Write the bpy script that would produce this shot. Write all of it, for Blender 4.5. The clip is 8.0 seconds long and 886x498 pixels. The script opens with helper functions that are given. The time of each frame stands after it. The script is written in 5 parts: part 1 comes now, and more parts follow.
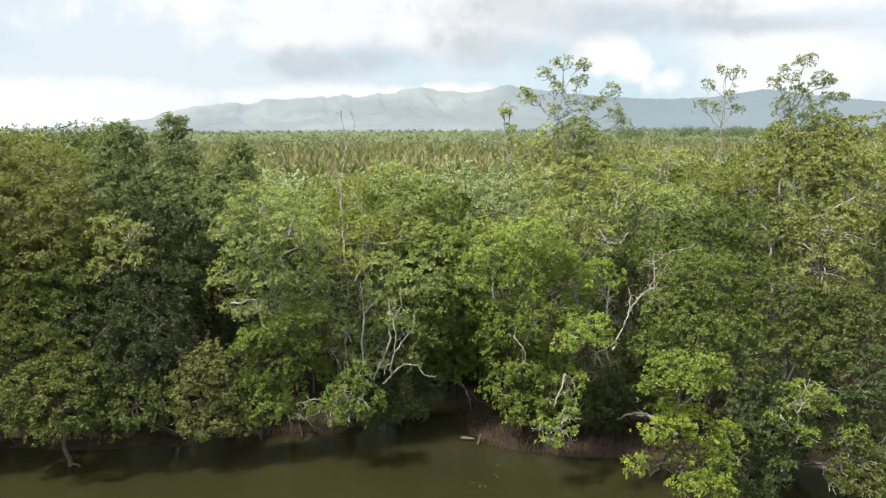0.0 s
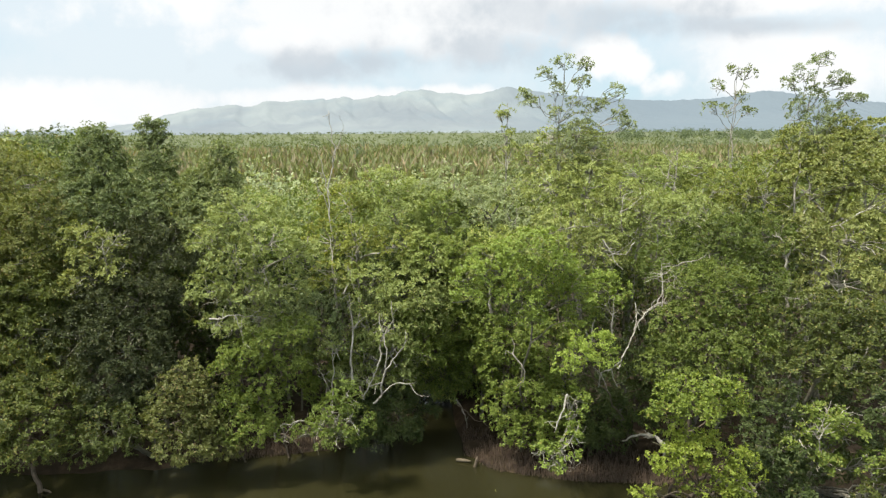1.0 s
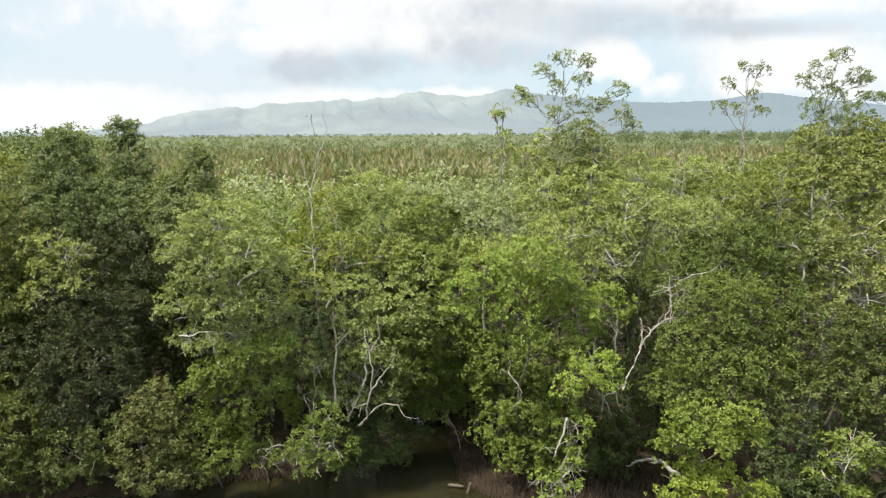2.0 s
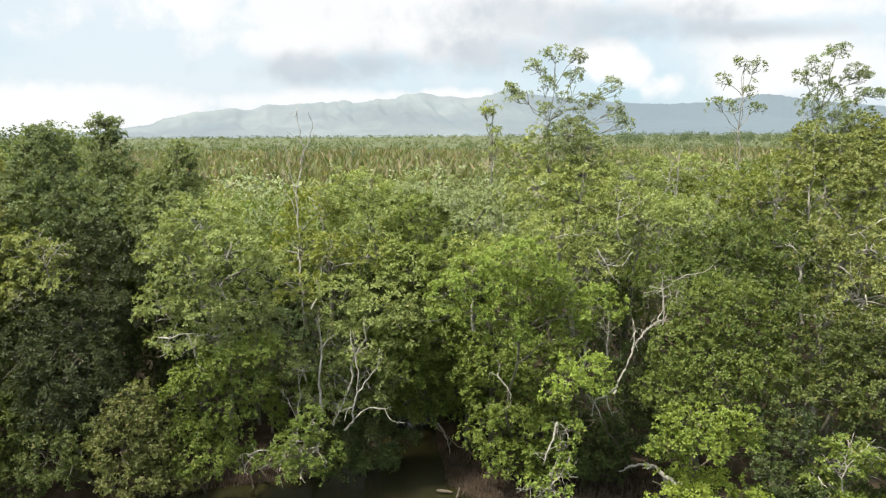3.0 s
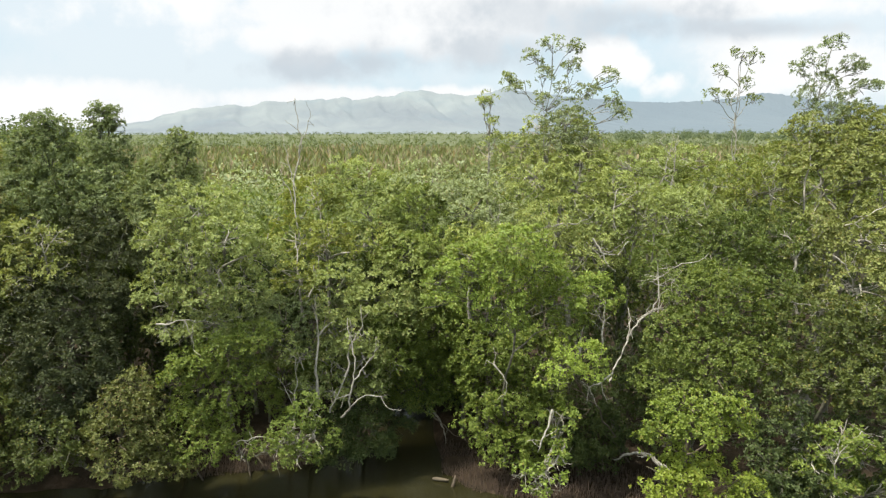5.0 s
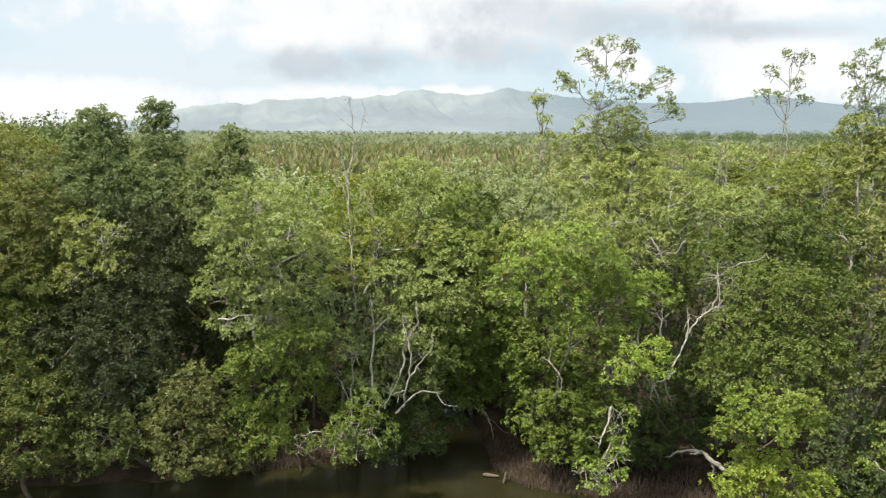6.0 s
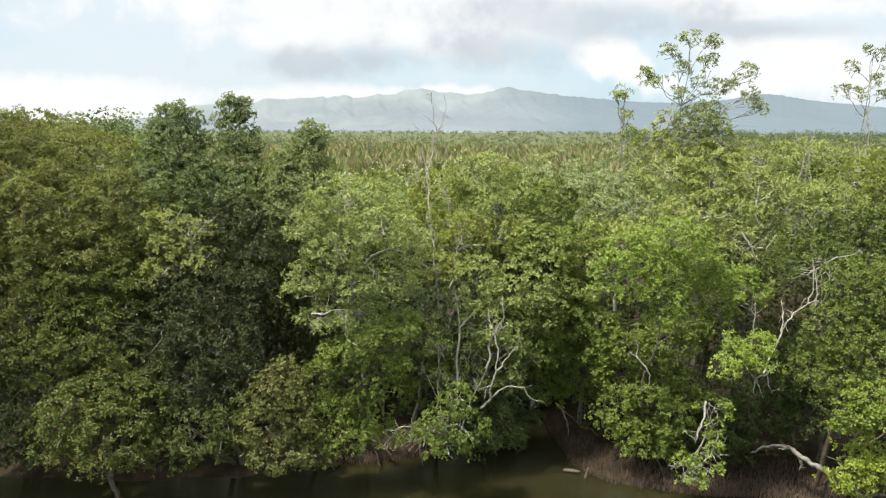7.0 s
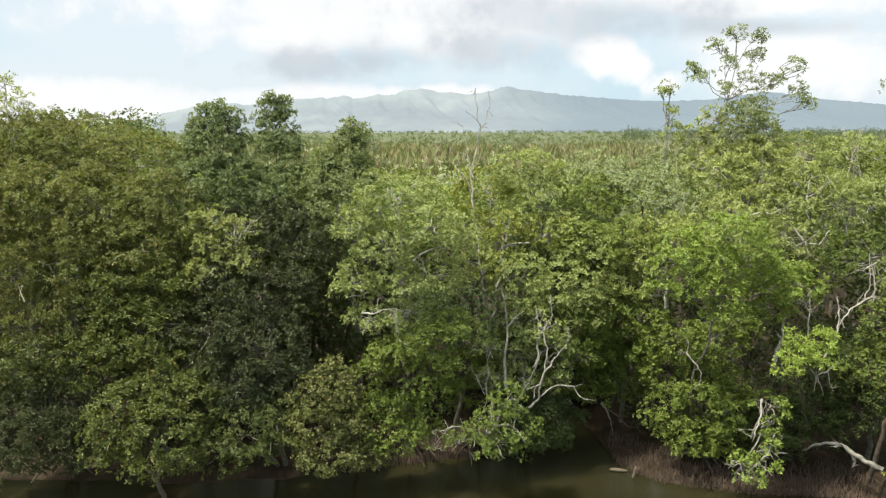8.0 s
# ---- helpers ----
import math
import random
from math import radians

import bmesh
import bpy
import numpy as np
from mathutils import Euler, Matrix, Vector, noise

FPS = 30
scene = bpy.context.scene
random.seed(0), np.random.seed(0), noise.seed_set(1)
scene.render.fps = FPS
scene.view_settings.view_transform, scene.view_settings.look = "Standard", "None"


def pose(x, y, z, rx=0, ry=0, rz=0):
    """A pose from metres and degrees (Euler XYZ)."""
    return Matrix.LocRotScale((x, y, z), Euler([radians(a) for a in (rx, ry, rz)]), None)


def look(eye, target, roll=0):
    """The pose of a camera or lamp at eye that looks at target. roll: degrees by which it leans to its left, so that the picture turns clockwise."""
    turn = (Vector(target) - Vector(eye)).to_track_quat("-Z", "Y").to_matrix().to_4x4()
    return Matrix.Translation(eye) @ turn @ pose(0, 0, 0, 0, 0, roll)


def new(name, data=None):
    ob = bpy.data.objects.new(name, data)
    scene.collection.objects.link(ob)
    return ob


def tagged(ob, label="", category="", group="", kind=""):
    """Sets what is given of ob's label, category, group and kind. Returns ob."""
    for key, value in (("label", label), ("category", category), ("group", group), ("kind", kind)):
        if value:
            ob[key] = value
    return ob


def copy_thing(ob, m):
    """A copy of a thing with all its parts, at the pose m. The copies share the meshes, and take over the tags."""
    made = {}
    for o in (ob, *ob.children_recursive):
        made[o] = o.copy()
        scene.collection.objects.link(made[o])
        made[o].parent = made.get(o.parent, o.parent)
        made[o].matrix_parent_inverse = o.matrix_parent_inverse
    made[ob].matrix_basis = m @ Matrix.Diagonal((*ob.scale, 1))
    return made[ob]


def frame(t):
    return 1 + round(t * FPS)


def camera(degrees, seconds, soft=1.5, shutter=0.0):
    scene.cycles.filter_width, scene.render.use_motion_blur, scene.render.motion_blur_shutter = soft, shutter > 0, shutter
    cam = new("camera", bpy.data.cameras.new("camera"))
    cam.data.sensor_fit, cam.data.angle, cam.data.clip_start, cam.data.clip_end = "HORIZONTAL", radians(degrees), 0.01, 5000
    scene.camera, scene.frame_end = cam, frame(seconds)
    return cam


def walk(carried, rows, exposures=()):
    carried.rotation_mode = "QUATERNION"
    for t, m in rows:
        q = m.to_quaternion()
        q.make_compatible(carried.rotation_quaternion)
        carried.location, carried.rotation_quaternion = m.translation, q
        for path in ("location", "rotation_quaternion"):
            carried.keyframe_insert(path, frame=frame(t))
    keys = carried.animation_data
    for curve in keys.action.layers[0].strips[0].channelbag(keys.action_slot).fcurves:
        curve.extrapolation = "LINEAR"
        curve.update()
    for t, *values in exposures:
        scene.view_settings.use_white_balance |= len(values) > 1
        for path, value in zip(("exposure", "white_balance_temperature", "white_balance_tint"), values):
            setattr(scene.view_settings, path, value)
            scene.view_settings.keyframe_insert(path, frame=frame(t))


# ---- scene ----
cam = camera(62.0, 8.0, soft=1.3)
EXPOSURE = 0.95
PATH = [
    (0, (0.027, 1.589, 10.184), (0.025, 3.563, 9.862), -0.3),
    (0.5, (0.101, 2.122, 10.232), (0.098, 4.096, 9.91), -0.3),
    (1, (0.219, 2.993, 10.231), (0.216, 4.968, 9.914), -0.4),
    (1.5, (0.336, 3.905, 10.23), (0.334, 5.88, 9.916), -0.4),
    (3, (0.796, 5.036, 10.092), (0.794, 7.012, 9.784), -0.4),
    (3.5, (1.001, 5.026, 10.002), (0.998, 7.003, 9.694), -0.5),
    (4, (1.238, 4.986, 9.919), (1.235, 6.962, 9.609), -0.4),
    (5.3, (0.547, 4.864, 9.85), (0.548, 6.839, 9.535), 0.0),
    (5.5, (0.275, 4.807, 9.837), (0.276, 6.782, 9.523), 0.1),
    (6, (-0.656, 4.762, 9.837), (-0.654, 6.737, 9.521), 0.3),
    (6.5, (-1.733, 4.75, 9.787), (-1.729, 6.725, 9.47), 0.4),
    (7, (-2.98, 4.761, 9.711), (-2.977, 6.735, 9.393), 0.3),
    (7.5, (-3.893, 4.837, 9.692), (-3.892, 6.812, 9.374), -0.0),
    (8, (-4.231, 4.938, 9.634), (-4.229, 6.912, 9.316), -0.1),
]
walk(cam, [(t, look(eye, target, roll)) for t, eye, target, roll in PATH],
     exposures=((0, EXPOSURE), (8, EXPOSURE)))

# ---------------------------------------------------------------- world and sun
SUN_FROM = Vector((-0.44, -0.25, 0.86)).normalized()
sun_data = bpy.data.lights.new("sun", "SUN")
sun_data.energy, sun_data.angle, sun_data.color = 4.4, radians(4.0), (1.0, 0.93, 0.79)
sun = new("sun", sun_data)
sun.matrix_world = look(SUN_FROM * 100, (0, 0, 0))

world = bpy.data.worlds.new("sky")
scene.world = world
world.use_nodes = True
WN, WL = world.node_tree.nodes, world.node_tree.links
WN.clear()


def wire(links, node, slot, value):
    if isinstance(value, bpy.types.NodeSocket):
        links.new(value, node.inputs[slot])
    else:
        node.inputs[slot].default_value = value


def sky_math(op, a, b=0.0, c=0.0, clamp=False):
    node = WN.new("ShaderNodeMath")
    node.operation, node.use_clamp = op, clamp
    for i, value in enumerate((a, b, c)):
        wire(WL, node, i, value)
    return node.outputs[0]


def sky_noise(vector, scale, detail, rough=0.55):
    node = WN.new("ShaderNodeTexNoise")
    WL.new(vector, node.inputs["Vector"])
    node.inputs["Scale"].default_value, node.inputs["Detail"].default_value = scale, detail
    node.inputs["Roughness"].default_value = rough
    return node.outputs["Fac"]


def sky_mix(fac, a, b):
    node = WN.new("ShaderNodeMix")
    node.data_type = "RGBA"
    wire(WL, node, 0, fac)
    for slot, value in ((6, a), (7, b)):
        wire(WL, node, slot, value)
    return node.outputs[2]


def sky_step(value, low, high):
    node = WN.new("ShaderNodeMapRange")
    node.interpolation_type = "SMOOTHSTEP"
    wire(WL, node, 0, value)
    node.inputs[1].default_value, node.inputs[2].default_value = low, high
    return node.outputs[0]


sky_tex = WN.new("ShaderNodeTexSky")
sky_tex.sky_type, sky_tex.sun_disc = "NISHITA", False
sky_tex.sun_elevation = math.asin(SUN_FROM.z)
sky_tex.sun_rotation = math.atan2(SUN_FROM.x, SUN_FROM.y)
sky_tex.altitude, sky_tex.air_density, sky_tex.dust_density = 0, 1.0, 1.5
heaven = WN.new("ShaderNodeTexCoord").outputs["Generated"]
split = WN.new("ShaderNodeSeparateXYZ")
WL.new(heaven, split.inputs[0])
sx, sy, sz = split.outputs
ahead = sky_math("MAXIMUM", sy, 0.05)
su, sv = sky_math("DIVIDE", sx, ahead), sky_math("DIVIDE", sz, ahead)
puffs = sky_noise(heaven, 9.0, 7.0)
ragged = sky_math("MULTIPLY", sky_math("SUBTRACT", puffs, 0.5), 3.0)
fine = sky_noise(heaven, 26.0, 6.0, 0.6)
ragged = sky_math("ADD", ragged, sky_math("MULTIPLY", sky_math("SUBTRACT", fine, 0.5), 1.1))


def cloud_bank(blobs, low, high):
    """The union of soft ellipses (u, v, half width, half height) with ragged edges."""
    best = None
    for u, v, ru, rv in blobs:
        a = sky_math("DIVIDE", sky_math("SUBTRACT", su, u), ru)
        b = sky_math("DIVIDE", sky_math("SUBTRACT", sv, v), rv)
        near = sky_math("SUBTRACT", 1.0, sky_math("SQRT", sky_math("ADD", sky_math("MULTIPLY", a, a), sky_math("MULTIPLY", b, b))))
        best = near if best is None else sky_math("MAXIMUM", best, near)
    return sky_step(sky_math("ADD", best, ragged), low, high)


# scattered cumulus over the whole sky, thicker banks ahead
veil = sky_step(sky_noise(heaven, 3.2, 8.0), 0.36, 0.58)
white = cloud_bank([(-0.14, 0.168, 0.30, 0.050), (-0.19, 0.125, 0.13, 0.032), (-0.02, 0.135, 0.15, 0.045), (-0.47, 0.035, 0.19, 0.030),
                    (0.225, 0.098, 0.045, 0.026), (0.255, 0.085, 0.04, 0.024), (0.30, 0.064, 0.035, 0.020), (0.46, 0.085, 0.17, 0.050),
                    (0.2, 0.21, 0.5, 0.06), (0.02, 0.045, 0.1, 0.018), (-0.16, 0.045, 0.2, 0.018), (0.42, 0.165, 0.2, 0.02)], -0.30, 0.42)
grey = cloud_bank([(-0.165, 0.084, 0.13, 0.026), (-0.09, 0.090, 0.1, 0.026), (0.20, 0.145, 0.20, 0.030), (0.28, 0.135, 0.14, 0.022), (0.06, 0.105, 0.10, 0.035), (0.42, 0.132, 0.15, 0.014)], -0.35, 0.85)
blue = WN.new("ShaderNodeVectorMath")
blue.operation = "MULTIPLY_ADD"
WL.new(sky_tex.outputs[0], blue.inputs[0])
blue.inputs[1].default_value, blue.inputs[2].default_value = (0.03, 0.03, 0.03), (0.50, 0.68, 0.78)
tone = sky_mix(sky_math("MULTIPLY", veil, 0.66), blue.outputs[0], (0.90, 0.94, 0.97, 1.0))
tone = sky_mix(white, tone, (1.04, 1.05, 1.05, 1.0))
billow = sky_step(sky_noise(heaven, 6.5, 6.0, 0.6), 0.3, 0.68)
grey = sky_math("MULTIPLY", grey, sky_math("MULTIPLY_ADD", billow, 0.4, 0.6))
tone = sky_mix(sky_math("MULTIPLY", white, sky_math("MULTIPLY", billow, 0.22)), tone, (0.74, 0.78, 0.82, 1.0))
tone = sky_mix(sky_math("MULTIPLY", grey, 0.85), tone, (0.60, 0.665, 0.725, 1.0))
tone = sky_mix(sky_math("MULTIPLY", sky_step(sz, 0.2, 0.75), 0.7), tone, (0.97, 0.94, 0.86, 1.0))
back = WN.new("ShaderNodeBackground")
WL.new(tone, back.inputs[0])
# thin bright cloud overhead: the zenith outshines the horizon
WL.new(sky_math("MULTIPLY_ADD", sky_step(sz, 0.2, 0.75), 1.15, 0.52), back.inputs[1])
WL.new(back.outputs[0], WN.new("ShaderNodeOutputWorld").inputs[0])


# ---------------------------------------------------------------- materials
def material(name):
    mat = bpy.data.materials.new(name)
    mat.use_nodes = True
    nodes, links = mat.node_tree.nodes, mat.node_tree.links
    return mat, nodes, links, nodes["Principled BSDF"], nodes["Material Output"]


def noise_tex(nodes, links, scale, detail=4.0, rough=0.6, coords="Object"):
    node = nodes.new("ShaderNodeTexNoise")
    node.inputs["Scale"].default_value, node.inputs["Detail"].default_value = scale, detail
    node.inputs["Roughness"].default_value = rough
    links.new(nodes.new("ShaderNodeTexCoord").outputs[coords], node.inputs["Vector"])
    return node.outputs["Fac"]


def ramp(nodes, links, value, *stops):
    node = nodes.new("ShaderNodeValToRGB")
    links.new(value, node.inputs[0])
    while len(node.color_ramp.elements) < len(stops):
        node.color_ramp.elements.new(0.5)
    for element, (place, colour) in zip(node.color_ramp.elements, stops):
        element.position, element.color = place, (*colour, 1.0)
    return node.outputs[0]


def blend(nodes, links, fac, a, b, kind="MIX"):
    node = nodes.new("ShaderNodeMix")
    node.data_type, node.blend_type = "RGBA", kind
    for slot, value in ((0, fac), (6, a), (7, b)):
        if isinstance(value, tuple):
            value = (*value, 1.0)
        wire(links, node, slot, value)
    return node.outputs[2]


def bumped(nodes, links, bsdf, height, strength, distance):
    node = nodes.new("ShaderNodeBump")
    node.inputs["Strength"].default_value, node.inputs["Distance"].default_value = strength, distance
    links.new(height, node.inputs["Height"])
    links.new(node.outputs[0], bsdf.inputs["Normal"])


def leaf_material(name, dark, light, old, gloss=0.5, through_leaf=0.35, patch=0.9):
    """Leaves: each one its own green, a few old ones, and larger drifts of tone from twig to twig."""
    mat, nodes, links, bsdf, out = material(name)
    each = nodes.new("ShaderNodeNewGeometry").outputs["Random Per Island"]
    dark, light = tuple(0.88 * a for a in dark), tuple(1.06 * a for a in light)
    mid = tuple((a + b) / 2 for a, b in zip(dark, light))
    colour = ramp(nodes, links, each, (0.0, dark), (0.45, mid), (0.9, light), (0.96, old))
    drift = noise_tex(nodes, links, patch, 3.0, 0.6)
    colour = blend(nodes, links, ramp(nodes, links, drift, (0.4, (0, 0, 0)), (0.68, (0.75, 0.75, 0.75))), colour, light)
    whole = nodes.new("ShaderNodeObjectInfo").outputs["Random"]
    tint = ramp(nodes, links, whole, (0.0, (0.82, 0.86, 0.86)), (0.5, (1.0, 1.0, 1.0)), (1.0, (1.06, 1.07, 1.0)))
    colour = blend(nodes, links, 1.0, colour, tint, "MULTIPLY")
    links.new(colour, bsdf.inputs["Base Color"])
    bsdf.inputs["Roughness"].default_value = gloss
    bsdf.inputs["Specular IOR Level"].default_value = 0.32
    glow = nodes.new("ShaderNodeBsdfTranslucent")
    links.new(blend(nodes, links, 1.0, colour, (1.25, 1.2, 0.55), "MULTIPLY"), glow.inputs[0])
    mixer = nodes.new("ShaderNodeMixShader")
    mixer.inputs[0].default_value = through_leaf
    links.new(bsdf.outputs[0], mixer.inputs[1])
    links.new(glow.outputs[0], mixer.inputs[2])
    links.new(mixer.outputs[0], out.inputs[0])
    return mat


def wood_material(name, dark, light, moss=(0.06, 0.07, 0.03), rough=0.85):
    mat, nodes, links, bsdf, out = material(name)
    streak = noise_tex(nodes, links, 7.0, 6.0, 0.65)
    colour = ramp(nodes, links, streak, (0.3, dark), (0.62, light))
    patch = noise_tex(nodes, links, 1.3, 3.0)
    colour = blend(nodes, links, ramp(nodes, links, patch, (0.5, (0, 0, 0)), (0.7, (0.6, 0.6, 0.6))), colour, moss)
    links.new(colour, bsdf.inputs["Base Color"])
    bsdf.inputs["Roughness"].default_value = rough
    bumped(nodes, links, bsdf, noise_tex(nodes, links, 30.0, 4.0), 0.5, 0.02)
    return mat


LEAF = {
    # dark: a dark-leaved kind, also standing in for shade on low crowns
    "dark": leaf_material("dark_and_shaded_leaves", (0.025, 0.042, 0.012), (0.072, 0.099, 0.030), (0.12, 0.11, 0.04)),
    # deep: dark-leaved kind, darkened further to put in shade on the left crowns
    "deep": leaf_material("shaded_deep_green_leaves", (0.024, 0.034, 0.013), (0.068, 0.083, 0.033), (0.09, 0.085, 0.04)),
    "mid": leaf_material("green_leaves", (0.045, 0.072, 0.012), (0.123, 0.160, 0.033), (0.16, 0.15, 0.04)),
    "moss": leaf_material("mossy_green_leaves", (0.037, 0.053, 0.010), (0.095, 0.117, 0.028), (0.18, 0.15, 0.04)),
    "bright": leaf_material("fresh_green_leaves", (0.068, 0.104, 0.016), (0.156, 0.204, 0.040), (0.20, 0.20, 0.05)),
    "lime": leaf_material("lime_green_leaves", (0.099, 0.146, 0.020), (0.216, 0.284, 0.056), (0.25, 0.24, 0.05)),
    "yellow": leaf_material("yellow_green_leaves", (0.098, 0.125, 0.019), (0.212, 0.240, 0.051), (0.27, 0.23, 0.07)),
    "gold": leaf_material("golden_green_leaves", (0.090, 0.131, 0.014), (0.197, 0.247, 0.039), (0.23, 0.21, 0.05)),
    # grey: grey-green kind, paled and blued further for haze on high crowns
    "grey": leaf_material("hazy_grey_green_leaves", (0.125, 0.158, 0.080), (0.240, 0.282, 0.150), (0.25, 0.24, 0.11)),
    "sage": leaf_material("sage_green_leaves", (0.110, 0.146, 0.045), (0.234, 0.279, 0.097), (0.26, 0.25, 0.10)),
    "slate": leaf_material("slate_green_leaves", (0.082, 0.110, 0.046), (0.178, 0.216, 0.088), (0.19, 0.19, 0.09)),
    "pale": leaf_material("pale_green_leaves", (0.143, 0.179, 0.051), (0.295, 0.337, 0.114), (0.29, 0.27, 0.10)),
    "khaki": leaf_material("khaki_leaves", (0.057, 0.069, 0.017), (0.135, 0.152, 0.044), (0.19, 0.14, 0.07)),
    "olive": leaf_material("olive_leaves", (0.091, 0.112, 0.032), (0.201, 0.227, 0.073), (0.23, 0.20, 0.08)),
}
BARK = wood_material("grey_bark", (0.050, 0.046, 0.032), (0.165, 0.155, 0.115))
DEADWOOD = wood_material("bleached_wood", (0.115, 0.107, 0.085), (0.305, 0.288, 0.243), (0.11, 0.11, 0.08))
BLEACHED = wood_material("sun_bleached_wood", (0.12, 0.113, 0.092), (0.33, 0.314, 0.268), (0.115, 0.112, 0.085))
WETWOOD = wood_material("wet_root_bark", (0.035, 0.027, 0.02), (0.11, 0.085, 0.06))


# ---------------------------------------------------------------- mesh building
def build(name, verts, tris, mat, parent=None, label="", kind="", smooth=False):
    """One mesh object from arrays of corners and triangles."""
    verts, tris = np.asarray(verts, float), np.asarray(tris, int)
    me = bpy.data.meshes.new(name)
    me.vertices.add(len(verts))
    me.vertices.foreach_set("co", verts.ravel())
    me.loops.add(3 * len(tris))
    me.loops.foreach_set("vertex_index", tris.ravel())
    me.polygons.add(len(tris))
    me.polygons.foreach_set("loop_start", np.arange(0, 3 * len(tris), 3))
    me.polygons.foreach_set("use_smooth", np.full(len(tris), smooth))
    me.update(calc_edges=True)
    me.materials.append(mat)
    ob = new(name, me)
    ob.parent = parent
    return tagged(ob, label, "", "", kind)


def joined(pieces):
    verts, tris, n = [], [], 0
    for v, f in pieces:
        verts.append(v), tris.append(f + n)
        n += len(v)
    return np.concatenate(verts), np.concatenate(tris)


def unit(v):
    return v / np.maximum(np.linalg.norm(v, axis=-1, keepdims=True), 1e-9)


def tube(points, radii, sides=6):
    """A tapered round limb along the points."""
    points = np.asarray(points, float)
    ways = unit(np.gradient(points, axis=0))
    side = unit(np.cross(ways, np.array((0.31, 0.17, 0.93)) if abs(ways[0, 2]) < 0.8 else np.array((1.0, 0.1, 0.0))))
    over = np.cross(side, ways)
    turn = np.linspace(0, 2 * np.pi, sides, endpoint=False)
    ring = np.cos(turn)[None, :, None] * side[:, None] + np.sin(turn)[None, :, None] * over[:, None]
    verts = (points[:, None] + ring * np.asarray(radii)[:, None, None]).reshape(-1, 3)
    n, tris = len(points), []
    for i in range(n - 1):
        for j in range(sides):
            a, b = i * sides + j, i * sides + (j + 1) % sides
            tris += [(a, b, b + sides), (a, b + sides, a + sides)]
    verts = np.concatenate([verts, points[-1:] + ways[-1:] * radii[-1]])
    tip = len(verts) - 1
    tris += [((n - 1) * sides + j, (n - 1) * sides + (j + 1) % sides, tip) for j in range(sides)]
    return verts, np.array(tris)


def crooked(a, b, rng, wobble=0.12, steps=7, sag=0.0):
    """A wandering line from a to b, as a branch grows."""
    a, b = np.asarray(a, float), np.asarray(b, float)
    s = np.linspace(0, 1, steps)[:, None]
    far = np.linalg.norm(b - a)
    kinks = rng.normal(0, wobble * far / 2.2, (steps, 3))
    kinks = (kinks + np.roll(kinks, 1, 0)) / 2 * np.sin(np.pi * s) ** 0.6
    line = a + (b - a) * s + kinks
    line[:, 2] += sag * far * np.sin(np.pi * s[:, 0])
    return line


def rosettes(centres, axes, leaves, size, rng, slim=0.42, spread=0.45):
    """Whorls of folded leaves round twig ends: two triangles to a leaf."""
    n = len(centres)
    axes = unit(axes)
    help_way = np.where(np.abs(axes[:, 2:]) < 0.9, np.array([[0.0, 0, 1]]), np.array([[1.0, 0, 0]]))
    t1 = unit(np.cross(axes, help_way))
    t2 = np.cross(axes, t1)
    turn = rng.uniform(0, 2 * np.pi, (n, 1)) + np.arange(leaves) * 2.4 + rng.normal(0, 0.25, (n, leaves))
    lift = rng.normal(spread, 0.4, (n, leaves))
    way = (np.cos(lift) * np.cos(turn))[..., None] * t1[:, None] + (np.cos(lift) * np.sin(turn))[..., None] * t2[:, None]
    way = way + np.sin(lift)[..., None] * axes[:, None]
    long = (size * rng.uniform(0.65, 1.2, (n, leaves)))[..., None]
    side = unit(np.cross(way, axes[:, None] + rng.normal(0, 0.35, (n, leaves, 3))))
    top = unit(np.cross(side, way))
    foot = centres[:, None] + way * 0.12 * long + rng.normal(0, 0.12 * size, (n, leaves, 3))
    middle = foot + way * long * 0.52
    left = middle + side * long * slim * 0.5 + top * long * 0.07
    right = middle - side * long * slim * 0.5 + top * long * 0.07
    tip = foot + way * long - top * long * 0.12
    verts = np.stack([foot, left, tip, right], axis=2).reshape(-1, 3)
    first = np.arange(n * leaves)[:, None] * 4
    tris = np.concatenate([first + np.array([[0, 2, 1]]), first + np.array([[0, 3, 2]])])
    return verts, tris


def ball(n, rng):
    return unit(rng.normal(0, 1, (n, 3)))


def fbm(x, y, seed=0.0, octaves=4):
    """Smooth random relief on arrays."""
    total, size, freq = np.zeros_like(x, dtype=float), 1.0, 1.0
    for k in range(octaves):
        a, b = seed + 1.7 * k, seed * 1.3 + 2.9 * k
        total += size * (np.sin(freq * (x + 0.6 * y) + a + 1.5 * np.sin(freq * 0.7 * y + b)) * np.cos(freq * (0.8 * y - 0.45 * x) + b))
        size, freq = size * 0.5, freq * 2.07
    return total


# ---------------------------------------------------------------- ground, water, distance
BANK_X = (-400, -40, -16, -12, -9, -5.5, -3, -1.3, 0.0, 0.75, 2, 4, 6, 10, 16, 40, 400)
BANK_Y = (25, 25, 24.3, 24.0, 24.4, 25.3, 26.0, 27.6, 36.0, 25.3, 24.1, 23.6, 23.4, 22.6, 22.2, 22, 22)


def bank_line(x):
    return np.interp(x, BANK_X, BANK_Y)


def ground_height(x, y):
    """Mud under the river, a low bank, then the swamp floor."""
    x, y = np.asarray(x, float), np.asarray(y, float)
    inland = y - bank_line(x)
    z = np.interp(inland, (-12, -1.5, 0.0, 0.5, 2.0, 8.0), (-2.2, -0.35, 0.0, 0.17, 0.36, 0.5))
    return z + 0.05 * fbm(x * 1.1, y * 1.1, 0.4) * np.clip(inland + 1.5, 0, 1)


